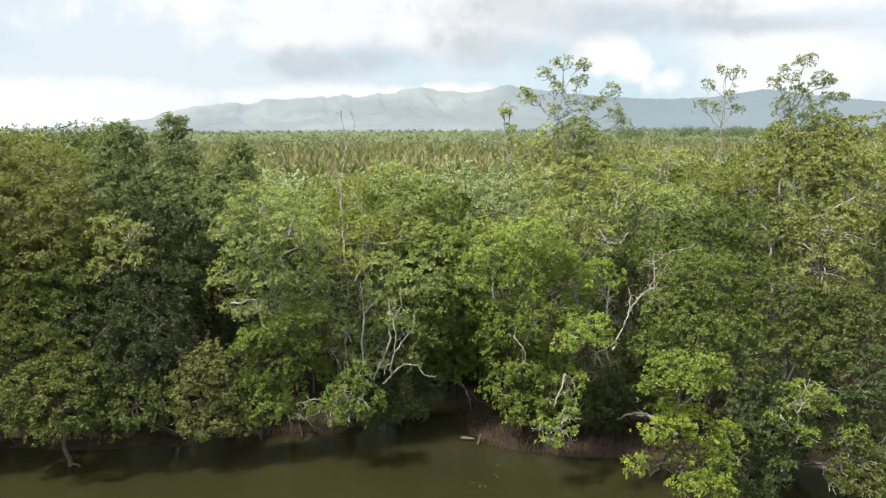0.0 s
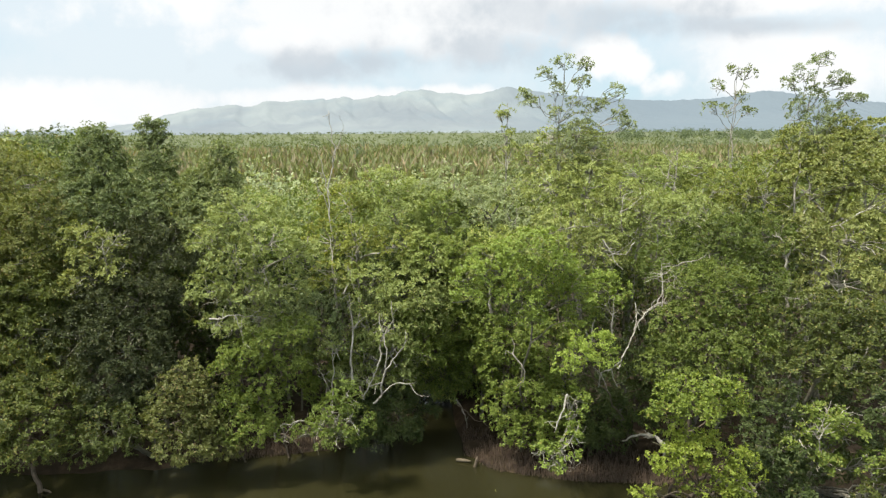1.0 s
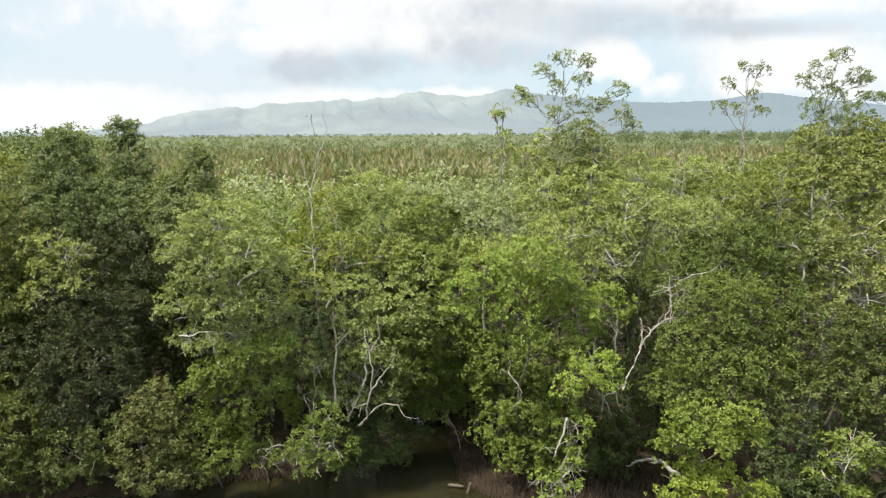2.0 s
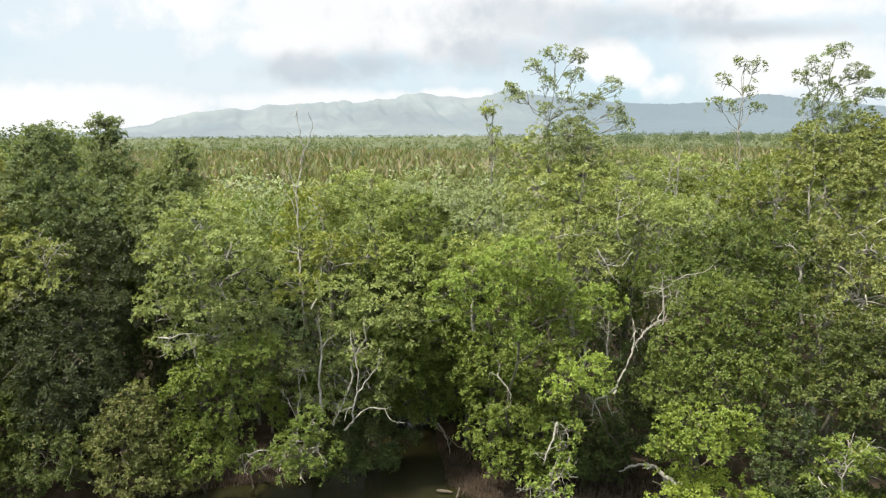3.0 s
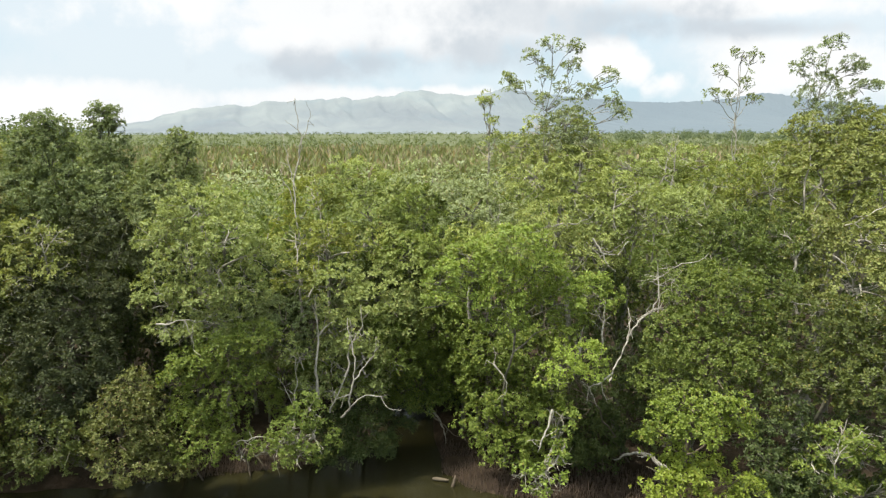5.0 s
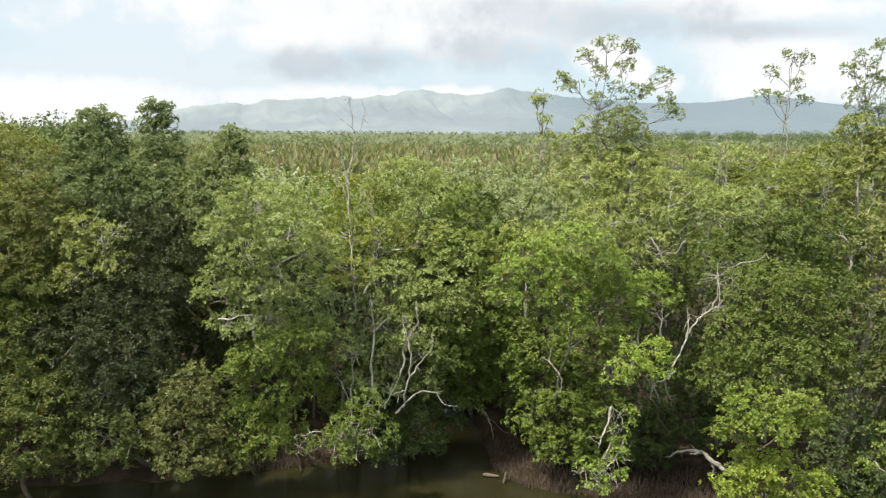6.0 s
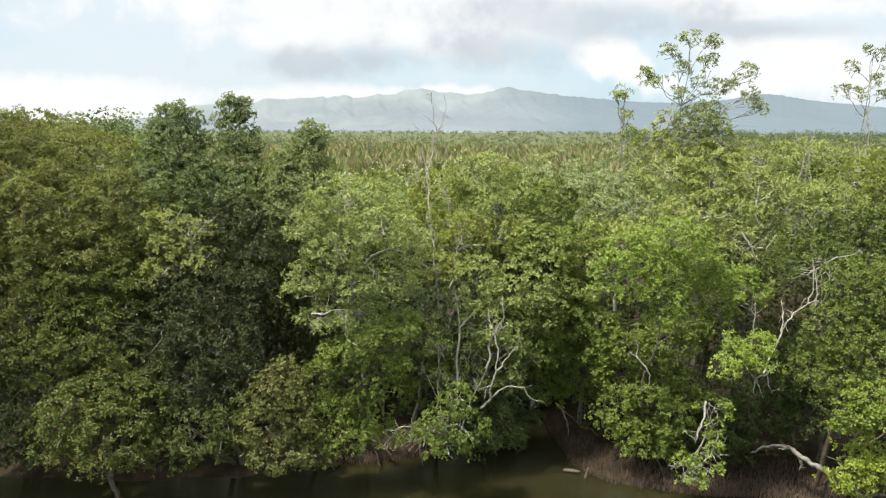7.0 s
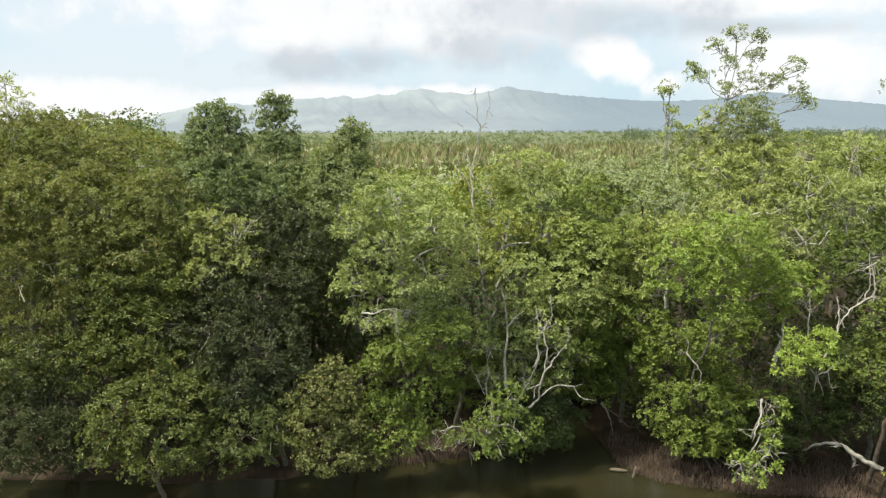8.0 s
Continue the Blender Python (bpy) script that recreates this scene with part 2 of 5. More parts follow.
def mud_material():
    mat, nodes, links, bsdf, out = material("tidal_mud")
    grain = noise_tex(nodes, links, 2.2, 8.0, 0.65)
    colour = ramp(nodes, links, grain, (0.3, (0.018, 0.014, 0.009)), (0.55, (0.038, 0.028, 0.018)), (0.75, (0.075, 0.055, 0.037)))
    links.new(colour, bsdf.inputs["Base Color"])
    bsdf.inputs["Roughness"].default_value = 0.9
    bsdf.inputs["Specular IOR Level"].default_value = 0.08
    bumped(nodes, links, bsdf, noise_tex(nodes, links, 9.0, 6.0), 0.8, 0.06)
    # beyond the swamp: marsh grass and scrub
    spot = noise_tex(nodes, links, 0.035, 6.0, 0.7)
    grass = ramp(nodes, links, spot, (0.35, (0.042, 0.055, 0.028)), (0.5, (0.068, 0.080, 0.040)), (0.68, (0.11, 0.11, 0.06)))
    place = nodes.new("ShaderNodeSeparateXYZ")
    links.new(nodes.new("ShaderNodeTexCoord").outputs["Object"], place.inputs[0])
    far = nodes.new("ShaderNodeMapRange")
    links.new(place.outputs[1], far.inputs[0])
    far.inputs[1].default_value, far.inputs[2].default_value = 45, 80
    links.new(blend(nodes, links, far.outputs[0], colour, grass), bsdf.inputs["Base Color"])
    return mat


def grid(xs, ys, height):
    gx, gy = np.meshgrid(xs, ys)
    verts = np.stack([gx, gy, height(gx, gy)], -1).reshape(-1, 3)
    w = len(xs)
    i = (np.arange(len(ys) - 1)[:, None] * w + np.arange(w - 1)[None]).ravel()
    tris = np.concatenate([np.stack([i, i + 1, i + w + 1], 1), np.stack([i, i + w + 1, i + w], 1)])
    return verts, tris


xs = np.concatenate([[-4800, -2000, -800, -300, -120, -60, -40, -30], np.arange(-24, 24.1, 0.3), [30, 40, 60, 120, 300, 800, 2000, 4800]])
ys = np.concatenate([[-800, -300, -100, -40, -10, 5, 12], np.arange(16, 38, 0.3), [42, 50, 70, 110, 200, 400, 800, 1600, 3000, 4700]])
tagged(build("ground", *grid(xs, ys, ground_height), mud_material(), smooth=True),
       "brown tidal mud bank running into green marsh", "ground", kind="structure")


def water_material():
    mat, nodes, links, bsdf, out = material("river_water")
    silt = noise_tex(nodes, links, 0.25, 4.0)
    links.new(ramp(nodes, links, silt, (0.3, (0.0140, 0.0134, 0.0052)), (0.7, (0.0205, 0.0196, 0.0080))), bsdf.inputs["Base Color"])
    bsdf.inputs["Roughness"].default_value = 0.2
    bsdf.inputs["IOR"].default_value = 1.33
    bumped(nodes, links, bsdf, noise_tex(nodes, links, 2.6, 5.0, 0.55), 0.16, 0.04)
    return mat


water = build("water", *grid(np.array([-500, -60, 60, 500.0]), np.array([-400, -20, 20, 37.0]), lambda x, y: 0 * x), water_material())
tagged(water, "murky olive-brown river water with faint ripples", "river", kind="structure")


def hill_material():
    mat, nodes, links, bsdf, out = material("haze_tinted_hills")
    folds = noise_tex(nodes, links, 0.0016, 8.0, 0.62)
    fields = noise_tex(nodes, links, 0.0045, 6.0, 0.7)
    # slopes tinted blue-grey: part of the haze sits in the base colour
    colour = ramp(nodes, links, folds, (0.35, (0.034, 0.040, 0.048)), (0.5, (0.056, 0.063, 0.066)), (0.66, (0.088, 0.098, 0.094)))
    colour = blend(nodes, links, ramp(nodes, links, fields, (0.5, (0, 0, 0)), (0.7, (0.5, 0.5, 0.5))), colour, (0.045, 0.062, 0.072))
    links.new(colour, bsdf.inputs["Base Color"])
    # eastern slopes painted darker, like a cloud shadow; western ones keep their colour
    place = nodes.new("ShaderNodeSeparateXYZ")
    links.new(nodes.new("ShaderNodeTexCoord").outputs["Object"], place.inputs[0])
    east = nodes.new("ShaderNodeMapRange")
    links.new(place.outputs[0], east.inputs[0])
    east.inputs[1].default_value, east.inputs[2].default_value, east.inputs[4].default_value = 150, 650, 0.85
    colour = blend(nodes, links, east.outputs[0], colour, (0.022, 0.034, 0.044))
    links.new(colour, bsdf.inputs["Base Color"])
    bsdf.inputs["Roughness"].default_value = 1.0
    bsdf.inputs["Specular IOR Level"].default_value = 0.0
    # blue air between: haze painted as a faint glow of this far backdrop
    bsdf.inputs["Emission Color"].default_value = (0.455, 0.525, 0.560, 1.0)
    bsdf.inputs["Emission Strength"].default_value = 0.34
    return mat


CREST_U = (-0.800, -0.509, -0.448, -0.428, -0.394, -0.371, -0.333, -0.279, -0.267, -0.252, -0.237, -0.218, -0.183, -0.160, -0.155, -0.132, -0.120, -0.103, -0.087, -0.064, -0.049, -0.030, -0.011, 0.001, 0.012, 0.024, 0.051, 0.074, 0.085, 0.098, 0.166, 0.242, 0.303, 0.357, 0.395, 0.426, 0.441, 0.487, 0.549, 0.601, 0.802)
CREST_V = (2, 6, 12, 16, 20, 31, 41, 48, 44, 46, 53, 52, 55, 58, 55, 60, 55, 57, 62, 61, 70, 71, 68, 65, 66, 62, 63, 72, 75, 72, 60, 53, 50, 53, 60, 66, 65, 56, 49, 42, 28)


def hill_height(x, y):
    u = x / y
    crest = np.interp(u, CREST_U, CREST_V) / 1305 * 4000 * (y / 4000) + 9
    crest = crest + 5.0 * np.abs(fbm(u * 62, u * 31, 2.2, 5)) + 3.0 * np.abs(fbm(u * 210, u * 90, 0.7, 3)) - 5.0
    rise = np.clip((y - 2900) / 1000, 0, 1)
    ridges = np.abs(fbm(x * 0.016 + y * 0.006, y * 0.003, 1.1, 4)) * np.sin(np.pi * rise) * 0.34
    return np.where(y > 3905, crest * (1 - (y - 3905) / 400), crest * np.clip(rise ** 1.3 * (1.0 - ridges), 0, 1)) - 0.5


hx = np.linspace(-2900, 2900, 580)
hy = np.concatenate([np.linspace(2850, 3900, 44), [3990.0]])
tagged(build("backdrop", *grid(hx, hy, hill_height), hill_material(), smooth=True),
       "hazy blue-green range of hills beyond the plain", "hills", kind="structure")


# ---------------------------------------------------------------- mangrove trees
def leafy(lobes, rng, dense, size, leaves=7, clump=0.22, slim=0.29, whorls=6, least=5):
    """Leaves of a crown: each lobe is a shell of small clumps, each clump a dome of whorls."""
    centres, axes = [], []
    for x, y, z, r, h in lobes:
        area = 4 * np.pi * ((r * r + 2 * r * h) / 3)
        n = max(least, int(area * 8.6 * dense))
        d = ball(n * 2, rng)
        d = d[(d[:, 2] > (-0.62 if z > 3 else -0.92)) & (d[:, 1] < 0.62)][:n]
        reach = (0.55 + 0.5 * rng.random((len(d), 1)) ** 0.45) if r > 0.7 else (0.25 + 0.8 * rng.random((len(d), 1)) ** 0.6)
        reach = reach * np.where(rng.random((len(d), 1)) < 0.13, rng.uniform(1.12, 1.4, (len(d), 1)), 1.0)
        c = np.array((x, y, z)) + d * reach * np.array((r, r * 0.9, h))
        k = whorls
        e = ball(len(c) * k, rng) + np.repeat(d, k, 0) * 0.55 + np.array((0, 0, 0.55))
        e = unit(e)
        spread = clump * rng.uniform(0.55, 1.3, (len(c), 1))
        p = np.repeat(c, k, 0) + e * np.repeat(spread, k, 0) * np.array((1, 1, 0.75)) * rng.uniform(0.55, 1.05, (len(e), 1))
        centres.append(p), axes.append(e + np.array((0, 0, 0.35)))
    return rosettes(np.concatenate(centres), np.concatenate(axes), leaves, size, rng, slim)


COUNTER = [0]


def mangrove(leaf, label, lobes, base=None, dense=1.0, size=0.125, trunk=0.075, bare=3, roots=0, clump=0.22, slim=0.29, wood=None, whorls=6, least=5, leader=False):
    """A mangrove: lobes are (x, y, z, half width, half height) of its leaf masses."""
    COUNTER[0] += 1
    rng = np.random.default_rng(100 + COUNTER[0])
    lobes = np.array(lobes, float)
    wood = wood or BARK
    mid = lobes[:, :3].mean(0)
    if base is None:
        base = (mid[0] + rng.normal(0, 0.25), max(lobes[:, 1].max() + 0.6, bank_line(mid[0]) + 0.5))
    foot = np.array((base[0], base[1], float(ground_height(base[0], base[1])) - 0.05))
    root = tagged(new("mangrove_tree"), label, "tree", "mangroves of the river fringe")
    root.location = foot
    top = np.array((mid[0], (mid[1] + lobes[:, 1].max()) / 2 + 0.25, max(mid[2] - 0.3, foot[2] + 0.8)))
    if leader:
        high = lobes[lobes[:, 2].argmax()]
        top = np.array((high[0], high[1], high[2] - 0.1))
    stem = crooked(foot, top, rng, 0.04, 15)
    build("trunk", *[a - foot if i == 0 else a for i, a in enumerate(tube(stem, np.linspace(trunk, trunk * (0.2 if leader else 0.55), 15), 7))], wood, root, smooth=True)
    for x, y, z, r, h in lobes:
        start = stem[int(np.clip(np.searchsorted(stem[:, 2], z - (1.3 if leader else 1.0)), 3, 14))]
        line = crooked(start, (x, y, z), rng, 0.12, 7, 0.06)
        v, f = tube(line, np.linspace(trunk * (0.34 if leader else 0.5), trunk * 0.18, 7), 5)
        limb = build("limb", v - foot, f, wood, root, smooth=True)
        sprays = []
        for d in ball(5 + bare, rng):
            end = np.array((x, y, z)) + d * np.array((r, r, h)) * rng.uniform(0.85, 1.25)
            v, f = tube(crooked(line[-1 - rng.integers(0, 3)], end, rng, 0.16, 6), np.linspace(trunk * 0.24, 0.009, 6), 3)
            sprays.append((v - foot, f))
        build("brushwood", *joined(sprays), wood, limb, kind="stuff")
    v, f = leafy(lobes, rng, dense, size, clump=clump, slim=slim, whorls=whorls, least=least)
    build("crown", v - foot, f, LEAF[leaf], root)
    for _ in range(roots):
        a = rng.uniform(0, 2 * np.pi)
        spot = np.array((foot[0] + 0.9 * np.cos(a), foot[1] - 0.5 + 0.6 * np.sin(a), 0))
        spot[2] = float(ground_height(spot[0], spot[1])) - 0.08
        v, f = tube(crooked(stem[1 + rng.integers(0, 2)], spot, rng, 0.05, 6, 0.22), np.linspace(0.035, 0.025, 6), 5)
        build("prop_root", v - foot, f, WETWOOD, root, smooth=True)
    return root


def bare_branch(name, label, lines, thick, mat=None, category="dead branch", twigs=0):
    """Bleached wood: lines are bends of the main stems, each given by a few joints."""
    COUNTER[0] += 1
    rng = np.random.default_rng(100 + COUNTER[0])
    foot = np.array(lines[0][0], float)
    root = tagged(new(name), label, category)
    root.location = foot
    for k, line in enumerate(lines):
        pts = [np.array(line[0], float)]
        for a, b in zip(line, line[1:]):
            pts += list(crooked(a, b, rng, 0.13, 6)[1:])
        pts = np.array(pts)
        wide = 0.5 * thick * (1.0 if k == 0 else 0.65)
        v, f = tube(pts, np.linspace(wide, wide * 0.3, len(pts)) * rng.uniform(0.78, 1.2, len(pts)), 7)
        main = build("stem" if k == 0 else "branch", v - foot, f, mat or DEADWOOD, root, smooth=True)
        fine = []
        for _ in range(twigs):
            i = rng.integers(len(pts) // 3, len(pts))
            end = pts[i] + ball(1, rng)[0] * rng.uniform(0.12, 0.45) + np.array((0, 0, 0.08))
            v, f = tube(crooked(pts[i], end, rng, 0.15, 5), np.linspace(wide * 0.3, 0.005, 5), 4)
            fine.append((v - foot, f))
        if fine:
            build("brushwood", *joined(fine), mat or DEADWOOD, main, kind="stuff")
    return root


# ---------------------------------------------------------------- the river fringe, tree by tree
mangrove("moss", "green mangrove bush leaning over the water",
         [(-12.23, 22.40, 2.50, 0.77, 0.70), (-11.12, 22.20, 2.14, 0.98, 0.83), (-10.73, 22.80, 2.79, 0.84, 0.69),
          (-11.91, 22.90, 2.98, 0.70, 0.55), (-12.41, 22.20, 1.77, 0.62, 0.47)], base=(-11.5, 22.9), roots=4, wood=WETWOOD, size=0.09, slim=0.54, dense=1.25)
mangrove("moss", "yellow-green mangrove bush low over the water",
         [(-9.14, 22.60, 2.04, 0.82, 0.60), (-9.77, 22.50, 1.63, 0.61, 0.49), (-8.46, 22.80, 2.18, 0.63, 0.63)], size=0.070, slim=0.60, dense=1.36)
mangrove("khaki", "rounded fresh green mangrove bush at the waterline",
         [(-6.97, 23.20, 3.43, 0.49, 0.35), (-7.29, 23.00, 2.87, 0.75, 0.49), (-6.72, 23.10, 2.67, 0.50, 0.52),
          (-7.53, 22.90, 2.09, 0.81, 0.55), (-6.68, 23.00, 1.97, 0.67, 0.55), (-7.17, 22.70, 1.47, 0.75, 0.40),
          (-6.26, 23.10, 1.27, 0.59, 0.35)], roots=3, wood=WETWOOD, size=0.072, slim=0.62, dense=1.6)
mangrove("moss", "bright green mangrove behind dark twigs",
         [(-14.73, 23.20, 3.79, 0.91, 0.63), (-15.37, 23.20, 3.18, 0.84, 0.67), (-14.26, 23.20, 3.41, 0.57, 0.49)], size=0.070, slim=0.60, dense=1.36)
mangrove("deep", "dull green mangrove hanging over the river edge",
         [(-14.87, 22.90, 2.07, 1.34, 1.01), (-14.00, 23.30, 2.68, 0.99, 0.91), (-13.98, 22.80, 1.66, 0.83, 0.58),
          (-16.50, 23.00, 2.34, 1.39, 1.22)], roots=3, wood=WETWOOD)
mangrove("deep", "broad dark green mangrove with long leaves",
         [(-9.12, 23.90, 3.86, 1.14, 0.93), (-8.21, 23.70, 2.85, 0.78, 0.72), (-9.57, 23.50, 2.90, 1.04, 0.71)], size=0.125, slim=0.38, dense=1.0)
mangrove("moss", "mossy dark green mangrove with long leaves",
         [(-12.26, 24.00, 4.15, 1.33, 0.99), (-13.42, 23.80, 3.59, 1.14, 0.93), (-11.19, 23.40, 3.27, 0.97, 0.68),
          (-11.87, 24.60, 5.41, 1.17, 1.02), (-12.89, 24.60, 5.26, 1.39, 1.08)], size=0.105, slim=0.42, dense=1.15)
mangrove("sage", "twiggy grey-green mangrove behind the dead tree",
         [(-3.10, 24.30, 3.95, 0.49, 0.49), (-2.29, 24.50, 3.72, 0.50, 0.56), (-1.29, 24.50, 3.71, 0.53, 0.53),
          (-1.95, 24.60, 2.87, 0.60, 0.44), (-2.85, 24.40, 2.95, 0.43, 0.43), (-1.02, 24.70, 2.83, 0.44, 0.38),
          (-2.13, 24.60, 4.49, 0.50, 0.40), (-0.52, 24.60, 3.51, 0.34, 0.44)], size=0.082, slim=0.58, dense=0.95, bare=6, wood=DEADWOOD)
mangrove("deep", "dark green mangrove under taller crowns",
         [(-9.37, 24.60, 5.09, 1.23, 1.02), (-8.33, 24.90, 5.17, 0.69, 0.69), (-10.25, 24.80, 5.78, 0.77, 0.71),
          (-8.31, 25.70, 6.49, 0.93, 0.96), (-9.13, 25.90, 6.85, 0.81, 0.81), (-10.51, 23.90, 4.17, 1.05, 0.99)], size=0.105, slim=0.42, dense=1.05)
mangrove("slate", "tall narrow dark mangrove with a rounded tuft on top",
         [(-9.11, 27.00, 10.44, 0.34, 0.24), (-9.29, 27.00, 10.07, 0.34, 0.38), (-8.93, 27.00, 10.07, 0.34, 0.37),
          (-9.12, 27.00, 9.33, 0.65, 0.65), (-9.16, 27.00, 8.41, 0.79, 0.75), (-9.09, 26.60, 7.69, 0.84, 0.84),
          (-9.10, 26.60, 6.90, 0.80, 0.85)], dense=1.72, leader=True, base=(-9.2, 28.0), size=0.082, slim=0.56)
mangrove("slate", "tall mangrove with a small rounded top",
         [(-10.74, 26.70, 10.22, 0.41, 0.21), (-11.17, 26.70, 9.90, 0.34, 0.31), (-10.43, 26.70, 9.90, 0.34, 0.34),
          (-10.81, 26.70, 9.41, 0.79, 0.55), (-10.95, 26.60, 8.85, 0.89, 0.77), (-11.09, 26.10, 7.73, 1.10, 0.93),
          (-10.16, 26.30, 8.04, 0.76, 0.84)], dense=1.72, leader=True, base=(-10.9, 28.0), size=0.082, slim=0.56)
mangrove("slate", "grey-green mangrove with a narrow rounded top",
         [(-6.88, 26.80, 9.68, 0.33, 0.23), (-7.05, 26.80, 9.32, 0.40, 0.37), (-6.59, 26.80, 9.32, 0.30, 0.33),
          (-6.97, 26.80, 8.63, 0.70, 0.67), (-7.01, 26.60, 8.01, 0.79, 0.74), (-7.22, 26.20, 7.31, 0.90, 0.98),
          (-7.73, 26.50, 8.19, 0.66, 0.74)], dense=1.72, leader=True, base=(-6.9, 28.0), size=0.082, slim=0.56)
mangrove("khaki", "olive mangrove with brownish twigs showing",
         [(-16.76, 27.80, 9.16, 1.67, 0.89), (-15.11, 27.60, 9.16, 1.52, 0.85), (-13.19, 26.60, 8.60, 1.42, 0.89),
          (-16.64, 26.20, 8.06, 1.68, 0.93)], dense=1.15, size=0.082, slim=0.56)
mangrove("khaki", "leafy green mangrove in the closed fringe",
         [(-15.55, 25.60, 7.47, 1.61, 1.07), (-13.67, 25.30, 7.50, 1.53, 1.02), (-11.95, 25.30, 7.50, 1.16, 0.91),
          (-12.48, 24.90, 6.45, 1.32, 0.82)], dense=1.15, size=0.082, slim=0.56)
mangrove("khaki", "brownish mangrove with bare twigs inside its crown",
         [(-15.63, 24.60, 5.73, 1.57, 1.22), (-13.98, 24.70, 5.86, 1.43, 1.10), (-14.90, 24.20, 4.57, 1.36, 0.85),
          (-17.17, 25.00, 6.60, 1.45, 1.45), (-13.84, 24.20, 4.57, 1.00, 0.83)], bare=16, dense=0.75, wood=DEADWOOD)
mangrove("olive", "sparse yellow-green mangrove top with pale bare branches",
         [(-10.41, 24.60, 7.19, 0.63, 0.38), (-9.66, 24.60, 7.03, 0.47, 0.34), (-10.20, 24.20, 6.10, 0.59, 0.37),
          (-9.54, 24.30, 6.24, 0.43, 0.34), (-10.74, 24.20, 5.72, 0.44, 0.28), (-10.00, 24.40, 6.65, 0.53, 0.34),
          (-10.46, 24.40, 6.53, 0.41, 0.31)], bare=12, dense=0.85, wood=DEADWOOD, trunk=0.04, size=0.085, slim=0.60)
mangrove("sage", "large pale green mangrove with drooping boughs",
         [(-5.37, 23.80, 7.91, 0.96, 0.46), (-6.36, 23.50, 7.17, 0.60, 0.43), (-4.52, 23.10, 7.25, 0.81, 0.48),
          (-5.67, 23.20, 6.70, 0.74, 0.45), (-3.83, 23.60, 6.75, 0.61, 0.49), (-6.48, 23.40, 5.76, 0.55, 0.49),
          (-5.27, 23.10, 5.82, 0.74, 0.45), (-4.34, 23.50, 5.89, 0.75, 0.46), (-6.08, 23.40, 4.83, 0.64, 0.35),
          (-5.09, 23.60, 4.95, 0.65, 0.38)], bare=8, wood=DEADWOOD, size=0.070, slim=0.62, dense=1.42)
mangrove("bright", "fresh green mangrove boughs near the bank",
         [(-4.08, 23.40, 4.66, 0.64, 0.32), (-4.68, 23.10, 4.43, 0.69, 0.37), (-5.42, 23.10, 3.99, 0.69, 0.40),
          (-6.06, 23.20, 3.54, 0.47, 0.32), (-4.39, 23.50, 3.66, 0.68, 0.41), (-5.17, 23.50, 2.96, 0.77, 0.50),
          (-5.79, 23.30, 2.42, 0.62, 0.50), (-5.48, 23.30, 1.74, 0.77, 0.44), (-4.87, 23.60, 2.01, 0.60, 0.51)], roots=3, wood=WETWOOD, size=0.070, slim=0.62, dense=1.42)
mangrove("bright", "yellow-green mangrove tuft over stilt roots",
         [(-2.52, 22.70, 2.95, 0.34, 0.37), (-2.93, 22.60, 2.51, 0.51, 0.37), (-2.43, 22.60, 2.21, 0.48, 0.46),
          (-3.36, 22.90, 1.90, 0.46, 0.26), (-3.80, 23.00, 1.67, 0.38, 0.18), (-2.82, 22.60, 1.73, 0.51, 0.23)], roots=6, size=0.068, slim=0.58, dense=1.15, wood=DEADWOOD)
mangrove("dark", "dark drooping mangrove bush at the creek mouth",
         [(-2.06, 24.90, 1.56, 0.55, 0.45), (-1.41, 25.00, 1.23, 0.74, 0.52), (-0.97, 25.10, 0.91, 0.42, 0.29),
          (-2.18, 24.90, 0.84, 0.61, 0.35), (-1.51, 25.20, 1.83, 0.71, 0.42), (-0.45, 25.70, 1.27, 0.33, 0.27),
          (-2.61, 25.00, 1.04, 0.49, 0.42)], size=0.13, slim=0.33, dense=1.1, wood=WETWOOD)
mangrove("yellow", "slender mangrove with yellow-green tufts and a pale trunk",
         [(-2.93, 26.90, 7.90, 0.83, 0.67), (-2.36, 25.50, 6.82, 0.60, 0.53), (-1.06, 25.70, 6.71, 0.72, 0.54),
          (-3.17, 25.20, 5.74, 0.70, 0.70), (-3.45, 26.20, 6.72, 0.73, 0.65)], bare=10, dense=0.85, wood=DEADWOOD, size=0.085, slim=0.60)
mangrove("sage", "small-leaved grey-green mangrove in the closed canopy",
         [(-1.69, 26.70, 8.25, 1.03, 0.70), (-1.22, 26.40, 7.44, 1.02, 0.86), (-0.12, 25.50, 6.33, 0.96, 0.83),
          (-0.82, 25.00, 5.30, 0.91, 0.82), (-0.11, 26.60, 7.67, 0.75, 0.67), (-2.09, 24.90, 5.48, 0.77, 0.80),
          (-1.47, 24.70, 4.33, 0.75, 0.62), (-0.20, 24.90, 4.84, 0.71, 0.69)], dense=1.15, size=0.082, slim=0.56)
